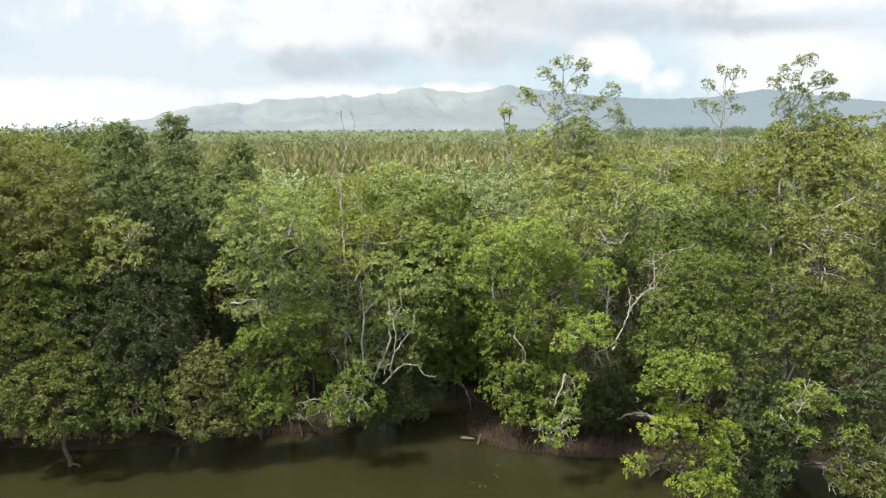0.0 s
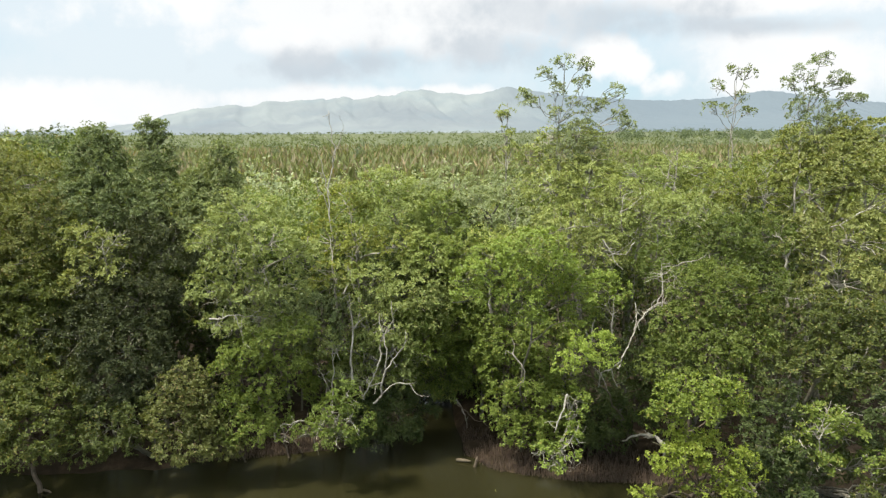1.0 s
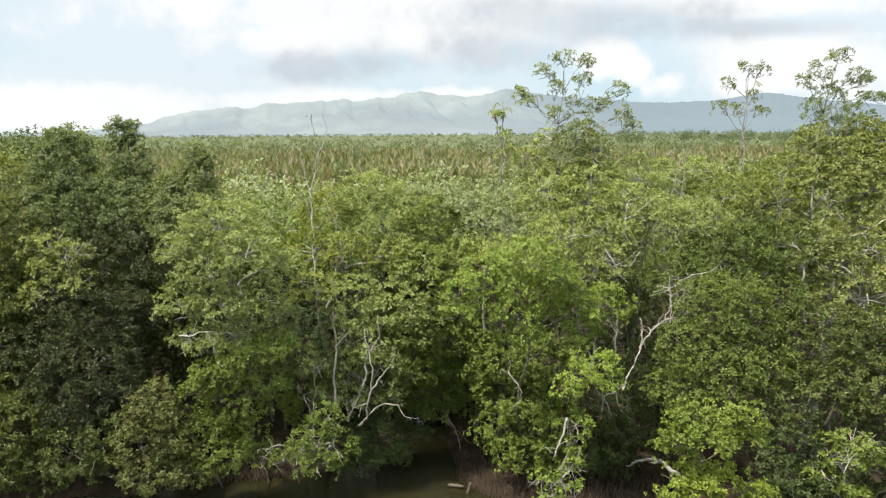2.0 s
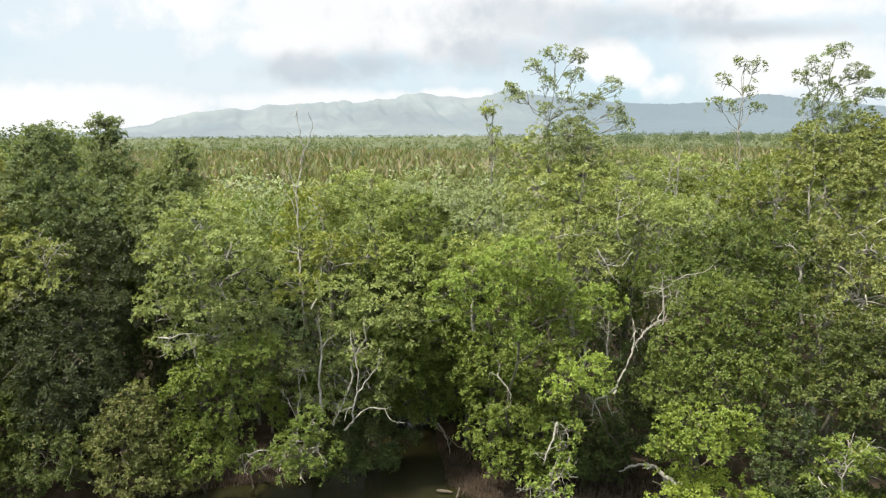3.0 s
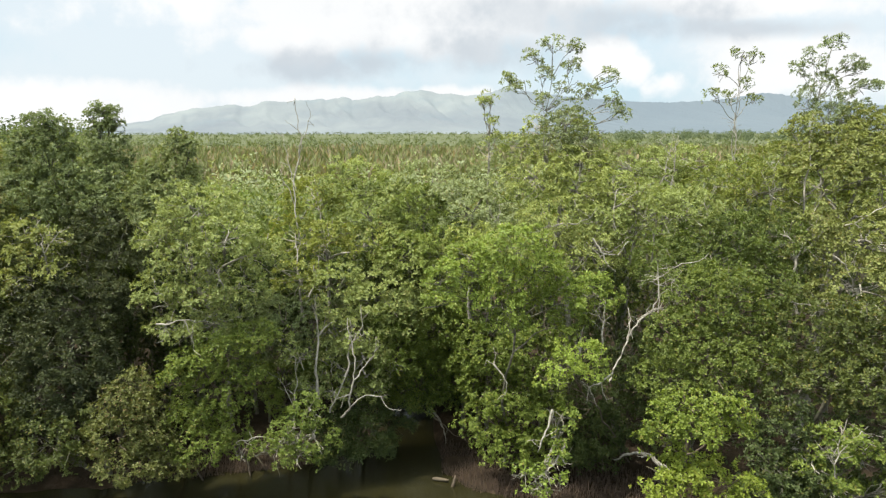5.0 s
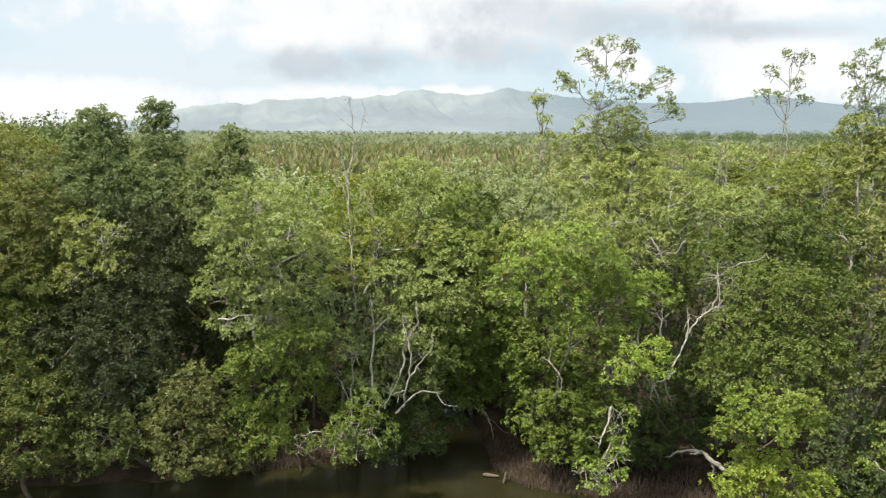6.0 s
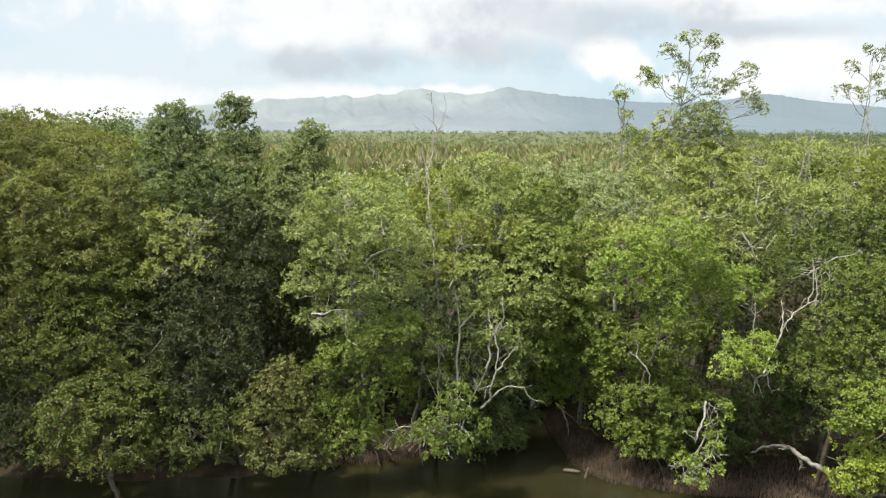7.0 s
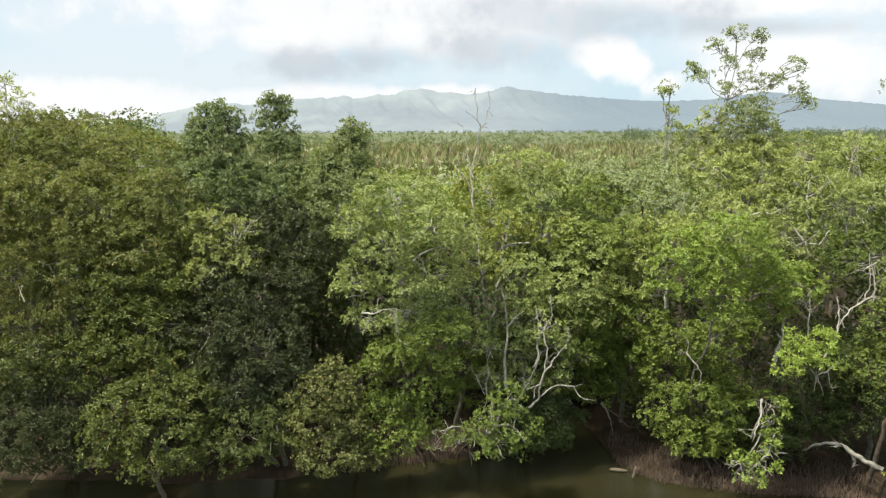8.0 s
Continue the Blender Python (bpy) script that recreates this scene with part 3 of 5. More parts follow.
mangrove("bright", "shaded green mangrove behind the creek mouth",
         [(-0.39, 25.00, 3.71, 0.73, 0.67), (0.44, 25.30, 4.27, 0.74, 0.67), (0.30, 25.70, 3.14, 0.76, 0.63),
          (1.23, 26.00, 2.47, 0.77, 0.64), (0.10, 26.10, 2.20, 0.78, 0.51), (1.07, 25.90, 3.41, 0.70, 0.63),
          (-0.67, 25.10, 4.50, 0.67, 0.60), (-1.10, 25.50, 2.67, 0.69, 0.56), (0.73, 25.50, 4.94, 0.68, 0.58),
          (-2.06, 25.50, 3.39, 0.68, 0.68), (-2.78, 25.40, 2.76, 0.62, 0.68), (-3.65, 25.20, 2.67, 0.74, 0.74)], size=0.11, slim=0.38, dense=1.1, wood=WETWOOD)
# added crown over the creek: keeps sky light off its water
mangrove("dark", "added dark mangrove that shades the narrow creek",
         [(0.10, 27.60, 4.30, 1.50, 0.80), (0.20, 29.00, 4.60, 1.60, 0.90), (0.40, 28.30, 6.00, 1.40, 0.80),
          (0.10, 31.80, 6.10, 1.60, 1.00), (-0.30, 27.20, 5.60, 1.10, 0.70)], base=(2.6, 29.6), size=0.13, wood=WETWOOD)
mangrove("slate", "deep green mangrove under brighter crowns",
         [(-3.49, 25.00, 4.50, 0.94, 0.94), (-4.59, 24.80, 4.23, 0.85, 0.93), (-1.67, 25.60, 4.34, 0.97, 0.97)], dense=1.15, size=0.082, slim=0.56)
mangrove("lime", "broad fresh green mangrove with a domed crown",
         [(2.52, 22.20, 7.12, 0.80, 0.45), (3.25, 22.40, 6.58, 0.62, 0.43), (2.24, 22.00, 6.50, 0.56, 0.34),
          (0.99, 21.30, 6.63, 0.48, 0.32), (0.86, 21.50, 6.03, 0.41, 0.28), (1.48, 22.40, 6.84, 0.57, 0.35),
          (2.06, 21.70, 5.92, 0.55, 0.39), (2.34, 21.90, 5.32, 0.51, 0.27), (3.83, 22.60, 6.00, 0.58, 0.44),
          (4.01, 22.80, 5.21, 0.50, 0.36), (3.09, 22.90, 5.79, 0.56, 0.39), (4.70, 23.20, 5.71, 0.57, 0.54)], bare=5, base=(2.6, 25.0), trunk=0.045, size=0.068, slim=0.62, dense=1.6)
mangrove("pale", "yellowish pale mangrove crown behind the dome",
         [(1.72, 24.80, 6.83, 0.82, 0.47), (2.51, 24.80, 6.44, 0.64, 0.45), (1.21, 24.80, 6.28, 0.63, 0.54),
          (0.90, 25.00, 5.45, 0.57, 0.64)], bare=6, base=(2.0, 27.2), size=0.092, slim=0.42)
mangrove("bright", "yellowish green mangrove on the mud bank",
         [(2.73, 24.30, 2.58, 0.84, 0.46), (2.14, 24.30, 1.97, 0.71, 0.53), (3.22, 24.20, 1.97, 0.77, 0.59),
          (2.59, 24.10, 1.40, 0.80, 0.46), (3.38, 24.20, 1.18, 0.65, 0.47), (3.72, 24.50, 2.37, 0.63, 0.47)], roots=4, wood=WETWOOD, size=0.070, slim=0.62, dense=1.42)
mangrove("bright", "deep green mangrove below the domed crown",
         [(2.18, 24.50, 3.84, 0.80, 0.56), (3.19, 24.40, 3.86, 0.74, 0.58), (2.10, 24.60, 3.00, 0.75, 0.50),
          (3.09, 24.50, 3.03, 0.68, 0.47), (3.68, 24.40, 4.40, 0.61, 0.43), (1.39, 24.90, 4.37, 0.57, 0.57),
          (1.51, 25.00, 3.52, 0.64, 0.54)], size=0.085, slim=0.58, dense=1.15, wood=WETWOOD, base=(2.9, 26.4))
mangrove("lime", "thin dying mangrove bough with yellowing leaves",
         [(3.73, 22.00, 3.03, 0.41, 0.18), (3.69, 21.90, 2.55, 0.20, 0.27), (3.52, 21.60, 2.06, 0.27, 0.22),
          (3.36, 21.40, 1.73, 0.32, 0.21), (2.79, 21.30, 1.84, 0.29, 0.21), (3.02, 21.20, 1.53, 0.32, 0.16)], bare=6, dense=0.8, wood=DEADWOOD, trunk=0.04, base=(3.7, 23.9), size=0.085, slim=0.60)
mangrove("lime", "yellow-green mangrove bough on a pale limb",
         [(3.85, 20.60, 5.06, 0.45, 0.28), (4.27, 20.80, 4.65, 0.33, 0.25), (3.48, 20.40, 4.74, 0.37, 0.20),
          (3.11, 20.20, 4.56, 0.29, 0.17), (3.96, 20.60, 4.52, 0.32, 0.17)], base=(6.3, 25.2), dense=1.3, size=0.078, slim=0.44, wood=WETWOOD, trunk=0.028)
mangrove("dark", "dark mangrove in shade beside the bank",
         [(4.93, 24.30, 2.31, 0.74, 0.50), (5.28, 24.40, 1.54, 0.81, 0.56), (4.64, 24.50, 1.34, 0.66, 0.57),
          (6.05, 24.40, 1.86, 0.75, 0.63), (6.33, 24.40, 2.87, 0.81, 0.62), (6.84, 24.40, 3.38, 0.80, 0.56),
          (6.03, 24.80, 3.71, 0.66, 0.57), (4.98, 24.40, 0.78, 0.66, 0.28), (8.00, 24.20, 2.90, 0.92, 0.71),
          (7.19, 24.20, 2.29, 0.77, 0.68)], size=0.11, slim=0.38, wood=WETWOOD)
mangrove("gold", "bright yellow-green mangrove leaning out over the water",
         [(5.44, 18.70, 4.48, 0.42, 0.26), (5.99, 18.70, 4.55, 0.46, 0.24), (6.62, 18.90, 4.34, 0.38, 0.29),
          (5.16, 18.60, 4.09, 0.44, 0.27), (5.80, 18.50, 4.17, 0.48, 0.29), (6.64, 19.00, 3.83, 0.38, 0.25),
          (5.11, 18.70, 3.81, 0.35, 0.16)], base=(6.6, 22.6), dense=1.45, roots=3, size=0.068, slim=0.62, trunk=0.045, wood=WETWOOD)
mangrove("mid", "dense round green mangrove with small leaves",
         [(7.00, 21.90, 5.92, 0.80, 0.72), (7.63, 21.80, 5.71, 0.86, 0.86), (6.45, 21.70, 5.05, 0.78, 0.62),
          (7.02, 21.40, 4.61, 0.99, 0.66), (8.06, 21.40, 4.67, 0.77, 0.73), (6.18, 21.60, 4.07, 0.76, 0.55)], size=0.070, slim=0.60, dense=1.4, wood=WETWOOD)
mangrove("moss", "olive mangrove with tangled grey twigs",
         [(9.55, 21.60, 5.14, 1.04, 0.75), (10.56, 21.30, 5.22, 0.95, 0.80), (8.98, 20.80, 4.20, 1.01, 0.63),
          (9.98, 20.80, 4.32, 0.93, 0.64), (11.45, 21.00, 4.77, 0.97, 0.89)], bare=8, dense=0.9, size=0.085, slim=0.60)
mangrove("dark", "shaded green mangrove low over the water",
         [(8.35, 20.40, 3.44, 0.66, 0.75), (8.13, 20.20, 2.48, 0.62, 0.69), (11.08, 20.20, 3.50, 1.02, 0.87),
          (8.73, 20.00, 2.31, 0.70, 0.56)], roots=3, size=0.070, slim=0.60, dense=1.36)
mangrove("bright", "thinning mangrove bush with white dead twigs",
         [(9.42, 19.80, 3.45, 0.55, 0.26), (9.08, 19.70, 3.13, 0.41, 0.23), (9.72, 19.70, 3.03, 0.41, 0.29),
          (8.73, 19.80, 2.81, 0.41, 0.18), (9.18, 19.70, 2.42, 0.62, 0.23), (10.37, 19.50, 2.34, 0.35, 0.26)], bare=9, dense=0.9, base=(9.8, 21.9), size=0.085, slim=0.60, wood=DEADWOOD)
mangrove("olive", "tall olive mangrove with thick pale boughs",
         [(11.02, 24.80, 8.45, 1.04, 0.87), (12.30, 25.00, 8.88, 1.14, 0.86), (10.37, 24.20, 7.08, 1.13, 0.68),
          (11.79, 23.80, 7.06, 1.18, 0.74), (13.21, 24.60, 8.00, 1.22, 1.04), (11.30, 23.00, 5.90, 1.11, 0.79)], bare=13, dense=0.85, trunk=0.13, wood=DEADWOOD, size=0.085, slim=0.60)
mangrove("yellow", "yellowing mangrove crown in the closed fringe",
         [(9.53, 25.20, 8.20, 1.19, 0.69), (8.65, 25.80, 8.31, 1.14, 0.67), (10.52, 25.80, 8.86, 0.86, 0.62)], bare=18, wood=DEADWOOD, size=0.070, slim=0.60, dense=1.12)
mangrove("mid", "green mangrove in the closed canopy",
         [(9.34, 24.20, 6.86, 1.15, 0.83), (8.08, 24.00, 6.90, 1.11, 0.80), (6.66, 23.60, 6.39, 0.89, 0.67),
          (8.76, 23.00, 5.91, 0.90, 0.68)], size=0.070, slim=0.60, dense=1.36)
mangrove("pale", "grey-green mangrove with twiggy crown",
         [(6.41, 26.50, 8.77, 1.20, 0.60), (7.75, 26.60, 8.84, 1.06, 0.58), (6.13, 25.20, 7.75, 1.14, 0.69),
          (7.20, 24.60, 7.66, 1.12, 0.72), (5.15, 24.90, 7.33, 0.85, 0.68)], bare=18, wood=DEADWOOD, size=0.070, slim=0.60, dense=1.12)
mangrove("pale", "tall green mangrove with a spreading top",
         [(3.53, 25.70, 8.51, 0.91, 0.66), (4.59, 25.40, 8.45, 0.88, 0.69), (5.52, 25.30, 8.22, 0.75, 0.57),
          (3.92, 24.90, 7.34, 0.95, 0.73), (4.79, 24.50, 6.62, 0.88, 0.70)], trunk=0.11, size=0.085, slim=0.44, dense=1.12, bare=14, wood=DEADWOOD)
mangrove("grey", "grey-green mangrove at the canopy edge",
         [(2.49, 26.80, 8.36, 0.86, 0.66), (1.47, 26.00, 7.62, 0.96, 0.80), (0.48, 26.80, 8.21, 0.91, 0.74),
          (2.59, 25.80, 6.99, 0.87, 0.72)], size=0.070, slim=0.60, dense=1.36)
mangrove("bright", "green mangrove below the slender trees",
         [(0.99, 25.00, 6.64, 0.84, 0.55), (0.18, 26.00, 7.63, 0.72, 0.58), (-0.13, 25.40, 6.42, 0.78, 0.63)], size=0.070, slim=0.60, dense=1.36)
mangrove("gold", "lower boughs of a fresh green mangrove dipping to the water",
         [(5.27, 18.60, 2.99, 0.50, 0.39), (5.79, 18.70, 3.15, 0.61, 0.39), (6.40, 18.60, 2.90, 0.55, 0.36),
          (7.00, 18.70, 2.62, 0.33, 0.33), (4.76, 18.50, 2.02, 0.33, 0.25), (6.36, 18.50, 1.98, 0.55, 0.41),
          (6.83, 18.60, 2.17, 0.30, 0.30), (5.88, 18.40, 1.53, 0.36, 0.19), (6.57, 18.40, 1.53, 0.44, 0.28),
          (5.63, 18.70, 2.30, 0.28, 0.19)], base=(6.9, 22.4), size=0.068, slim=0.62, dense=1.4, trunk=0.045, wood=WETWOOD)
mangrove("dark", "dull green mangrove boughs trailing in the river",
         [(8.17, 19.80, 2.38, 0.53, 0.44), (8.35, 19.70, 1.74, 0.53, 0.47), (7.90, 19.60, 1.16, 0.50, 0.41),
          (8.55, 19.60, 1.16, 0.38, 0.32), (8.10, 19.50, 0.61, 0.53, 0.29)], roots=3, size=0.1, slim=0.5)
mangrove("moss", "twiggy brownish mangrove hanging low over the water",
         [(10.54, 19.60, 1.99, 0.38, 0.26), (10.24, 19.40, 1.47, 0.38, 0.32), (10.84, 19.40, 1.62, 0.52, 0.44),
          (10.66, 19.30, 1.08, 0.55, 0.23), (11.43, 19.60, 1.86, 0.47, 0.53), (10.14, 19.30, 1.05, 0.26, 0.15),
          (11.58, 19.40, 1.18, 0.50, 0.44)], bare=9, dense=0.8, size=0.09, slim=0.55, wood=DEADWOOD)
# added dark leaves in place of the shaded hollow under the fringe
mangrove("dark", "added dark mangrove standing in for shade under the fringe",
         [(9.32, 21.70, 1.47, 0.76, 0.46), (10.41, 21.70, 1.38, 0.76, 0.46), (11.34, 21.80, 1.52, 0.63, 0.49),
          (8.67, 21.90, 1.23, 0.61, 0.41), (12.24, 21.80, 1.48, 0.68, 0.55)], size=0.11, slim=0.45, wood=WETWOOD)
# added at the creek's end to stop bright sky mirroring in it
mangrove("dark", "added dark mangrove blocking sky behind the creek",
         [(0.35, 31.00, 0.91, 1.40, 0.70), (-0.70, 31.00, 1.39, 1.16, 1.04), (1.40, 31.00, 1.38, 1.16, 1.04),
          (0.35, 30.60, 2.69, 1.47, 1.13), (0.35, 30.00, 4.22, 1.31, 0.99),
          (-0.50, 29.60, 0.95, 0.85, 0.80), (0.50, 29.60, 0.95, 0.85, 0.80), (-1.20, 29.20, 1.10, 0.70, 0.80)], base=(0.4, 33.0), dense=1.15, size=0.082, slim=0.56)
mangrove("pale", "broad pale green shoulder of a tall mangrove",
         [(3.75, 26.60, 9.97, 0.49, 0.26), (4.51, 26.60, 10.06, 0.56, 0.30), (5.09, 26.40, 9.70, 0.49, 0.30),
          (3.19, 26.40, 9.49, 0.49, 0.32), (4.07, 26.20, 9.17, 0.84, 0.45), (4.92, 26.00, 8.95, 0.68, 0.42)], bare=12, wood=DEADWOOD, size=0.085, slim=0.60, dense=0.75)
mangrove("olive", "leafy shoulder of a tall olive mangrove",
         [(11.57, 25.80, 9.82, 0.98, 0.53), (12.50, 25.80, 9.97, 0.68, 0.43), (10.74, 25.60, 9.46, 0.72, 0.51),
          (12.96, 25.60, 9.63, 0.68, 0.50), (13.68, 25.80, 10.01, 0.73, 0.48), (11.78, 25.20, 9.11, 0.95, 0.59)], bare=12, wood=DEADWOOD, size=0.085, slim=0.60, dense=0.8)
mangrove("grey", "tall open mangrove top with leaf tufts on bare limbs",
         [(3.90, 25.90, 12.21, 0.31, 0.21), (4.45, 25.90, 11.67, 0.19, 0.21), (3.35, 25.90, 11.82, 0.17, 0.22),
          (2.92, 25.80, 11.05, 0.25, 0.27), (4.53, 25.90, 12.17, 0.17, 0.21), (4.33, 25.80, 11.05, 0.31, 0.31),
          (3.65, 25.80, 10.59, 0.39, 0.37), (5.39, 25.60, 11.19, 0.22, 0.36), (5.83, 25.50, 10.32, 0.19, 0.22),
          (5.00, 25.70, 10.86, 0.17, 0.21), (4.45, 25.80, 10.33, 0.46, 0.38), (3.68, 25.80, 11.40, 0.14, 0.20),
          (2.68, 25.80, 11.25, 0.12, 0.17), (5.51, 25.60, 10.63, 0.19, 0.21), (4.24, 25.80, 9.91, 0.59, 0.51),
          (3.80, 25.80, 9.48, 0.64, 0.66), (4.74, 25.80, 9.48, 0.51, 0.62)], base=(3.9, 27.0), dense=1.0, clump=0.14, size=0.072, slim=0.42, trunk=0.034, bare=3, whorls=5, least=12, leader=True, wood=DEADWOOD)
mangrove("grey", "tall mangrove top with open tufted crown",
         [(11.78, 26.20, 12.31, 0.32, 0.27), (11.30, 26.20, 11.85, 0.27, 0.28), (12.30, 26.20, 11.69, 0.24, 0.27),
          (10.85, 26.20, 11.55, 0.18, 0.23), (11.66, 26.20, 11.23, 0.39, 0.38), (11.22, 26.20, 10.74, 0.35, 0.39),
          (12.63, 26.20, 11.63, 0.13, 0.18), (13.10, 26.20, 11.11, 0.13, 0.13), (12.63, 26.20, 11.04, 0.18, 0.24),
          (12.06, 26.20, 10.61, 0.49, 0.43), (11.65, 26.00, 10.02, 0.67, 0.64), (13.00, 26.20, 10.41, 0.24, 0.33)], base=(11.4, 27.2), dense=1.5, clump=0.14, size=0.072, slim=0.42, trunk=0.034, bare=3, whorls=5, least=12, leader=True, wood=DEADWOOD)
mangrove("slate", "thin bare-twigged mangrove top with few leaves",
         [(9.36, 26.50, 11.97, 0.19, 0.17), (9.71, 26.50, 11.94, 0.14, 0.16), (8.77, 26.50, 11.48, 0.17, 0.22),
          (9.56, 26.50, 11.27, 0.17, 0.21), (9.10, 26.50, 10.76, 0.31, 0.22), (8.61, 26.50, 10.85, 0.14, 0.17),
          (9.75, 26.50, 10.76, 0.14, 0.17)], base=(9.3, 27.6), dense=0.6, clump=0.17, size=0.085, trunk=0.034, bare=4, whorls=3, least=7, leader=True, wood=DEADWOOD, slim=0.44)
mangrove("pale", "slim mangrove top with a tuft of leaves",
         [(2.20, 26.20, 10.74, 0.17, 0.30), (2.19, 26.20, 9.92, 0.29, 0.35), (1.96, 26.20, 10.66, 0.12, 0.10),
          (2.26, 26.20, 9.40, 0.37, 0.45)], base=(2.2, 27.2), dense=0.8, clump=0.16, trunk=0.045, bare=4, whorls=4, least=6, leader=True, size=0.085, slim=0.42, wood=DEADWOOD)
mangrove("pale", "pale open mangrove top above the fringe",
         [(-17.22, 27.40, 11.00, 0.29, 0.29), (-16.76, 27.40, 10.50, 0.41, 0.29), (-17.20, 27.40, 10.25, 0.49, 0.41),
          (-16.45, 27.40, 10.17, 0.33, 0.25), (-18.11, 27.40, 10.50, 0.58, 0.66)], dense=0.8, clump=0.18, trunk=0.05, whorls=4, least=6, leader=True, size=0.085, slim=0.42, wood=DEADWOOD)
bare_branch("dead_mangrove", "bleached dead mangrove with bent limbs above the bank",
            [[(-1.91, 23.90, 2.24), (-1.65, 23.80, 2.53), (-1.63, 23.75, 2.94), (-1.51, 23.70, 3.35), (-1.46, 23.70, 3.97), (-1.61, 23.90, 4.50), (-1.71, 24.20, 4.91)],
             [(-2.20, 23.90, 2.37), (-1.97, 23.80, 2.91), (-1.79, 23.80, 3.32), (-1.61, 23.80, 3.82)],
             [(-1.65, 23.80, 2.56), (-1.37, 23.70, 2.85), (-1.09, 23.60, 2.98), (-0.78, 23.50, 2.98), (-0.65, 23.40, 2.76), (-0.43, 23.30, 2.66)],
             [(-1.48, 23.70, 3.38), (-1.20, 23.70, 3.75), (-0.97, 23.70, 4.04), (-0.91, 23.80, 4.52)],
             [(-1.63, 23.75, 2.94), (-1.80, 23.60, 2.95), (-2.02, 23.60, 2.85)]], 0.066, twigs=3, mat=BLEACHED)
bare_branch("dead_snag", "tall bleached snag standing out of the canopy",
            [[(-3.30, 25.90, 6.80), (-3.36, 26.00, 7.93), (-3.26, 26.10, 9.05), (-3.16, 26.10, 9.81), (-3.27, 26.10, 10.38), (-3.31, 26.10, 10.85)],
             [(-3.33, 26.00, 8.25), (-3.55, 26.00, 9.06), (-3.64, 26.00, 9.72)],
             [(-3.21, 26.10, 9.30), (-2.98, 26.10, 9.97), (-2.88, 26.10, 10.44)],
             [(-3.37, 26.00, 7.70), (-3.65, 26.00, 8.39), (-3.76, 26.00, 8.80)]], 0.055, twigs=6, mat=BLEACHED)
bare_branch("dead_tree", "pale leaning dead stem in the fringe",
            [[(-2.52, 24.00, 2.71), (-2.51, 24.00, 4.04), (-2.54, 24.20, 4.89), (-2.63, 24.50, 5.47)],
             [(-2.48, 24.00, 4.48), (-2.29, 24.00, 4.72), (-2.09, 24.00, 4.86)],
             [(-2.54, 24.20, 4.89), (-2.63, 24.10, 5.32)]], 0.085, twigs=3)
bare_branch("dead_tree", "thin grey dead stem near the water",
            [[(-3.12, 23.60, 2.23), (-3.08, 23.60, 3.01), (-3.05, 23.70, 3.60), (-3.08, 23.80, 4.19)],
             [(-3.11, 23.60, 2.70), (-3.41, 23.60, 3.32), (-3.50, 23.60, 3.63)],
             [(-3.05, 23.70, 3.60), (-2.86, 23.70, 4.06)]], 0.035, twigs=4)
bare_branch("driftwood_limb", "arched bleached limb reaching over the mud",
            [[(7.06, 22.70, 1.01), (6.73, 22.90, 1.13), (6.47, 23.10, 1.29), (6.30, 23.30, 1.43), (5.99, 23.50, 1.39), (5.71, 23.60, 1.29), (5.47, 23.70, 1.10)],
             [(6.47, 23.10, 1.29), (6.57, 23.10, 1.04), (6.51, 23.10, 0.88)],
             [(6.30, 23.30, 1.43), (6.07, 23.20, 1.40)]], 0.15, twigs=1, mat=BLEACHED)
bare_branch("dead_bough", "hanging bleached bough over the bank",
            [[(3.51, 22.00, 3.18), (3.39, 21.70, 2.93), (3.22, 21.50, 2.68), (3.09, 21.40, 2.36)],
             [(3.29, 21.60, 2.80), (3.22, 21.70, 2.48), (3.18, 21.70, 2.30)]], 0.06, twigs=2, mat=BLEACHED)
bare_branch("dead_bough", "bleached twisted bough low over the water",
            [[(3.85, 22.00, 2.34), (3.62, 21.60, 2.23), (3.46, 21.40, 2.02), (3.13, 21.30, 1.78), (2.91, 21.20, 1.68)],
             [(3.62, 21.60, 2.23), (3.77, 21.50, 2.02), (3.93, 21.40, 2.07)],
             [(3.81, 22.20, 1.50), (3.79, 22.20, 1.24), (3.76, 22.20, 0.94)],
             [(3.24, 21.30, 1.87), (3.24, 21.30, 1.64)]], 0.045, twigs=3, mat=BLEACHED)
bare_branch("dead_limb", "pale crooked dead limb inside the crowns",
            [[(4.85, 22.00, 3.90), (5.08, 22.10, 4.39), (5.32, 22.20, 4.85), (5.42, 22.20, 5.13), (5.64, 22.20, 5.41), (5.91, 22.20, 5.61), (6.24, 22.20, 5.68), (6.57, 22.20, 5.51)],
             [(5.91, 22.20, 5.61), (6.05, 22.30, 6.19), (6.03, 22.40, 6.69)],
             [(5.32, 22.20, 4.85), (5.43, 22.40, 5.33), (5.39, 22.50, 5.59)]], 0.055, twigs=6, mat=BLEACHED)
bare_branch("dead_twigs", "white dead twigs below a green bough",
            [[(4.68, 20.90, 4.48), (4.41, 20.80, 4.31), (4.11, 20.70, 4.22), (3.89, 20.60, 4.41)],
             [(4.11, 20.70, 4.22), (4.09, 20.70, 4.03), (4.07, 20.70, 3.85)],
             [(4.12, 20.70, 4.22), (4.22, 20.70, 3.98), (4.30, 20.70, 3.76)],
             [(4.41, 20.80, 4.31), (4.45, 20.80, 4.05), (4.58, 20.80, 3.82)]], 0.05, twigs=1, mat=BLEACHED)
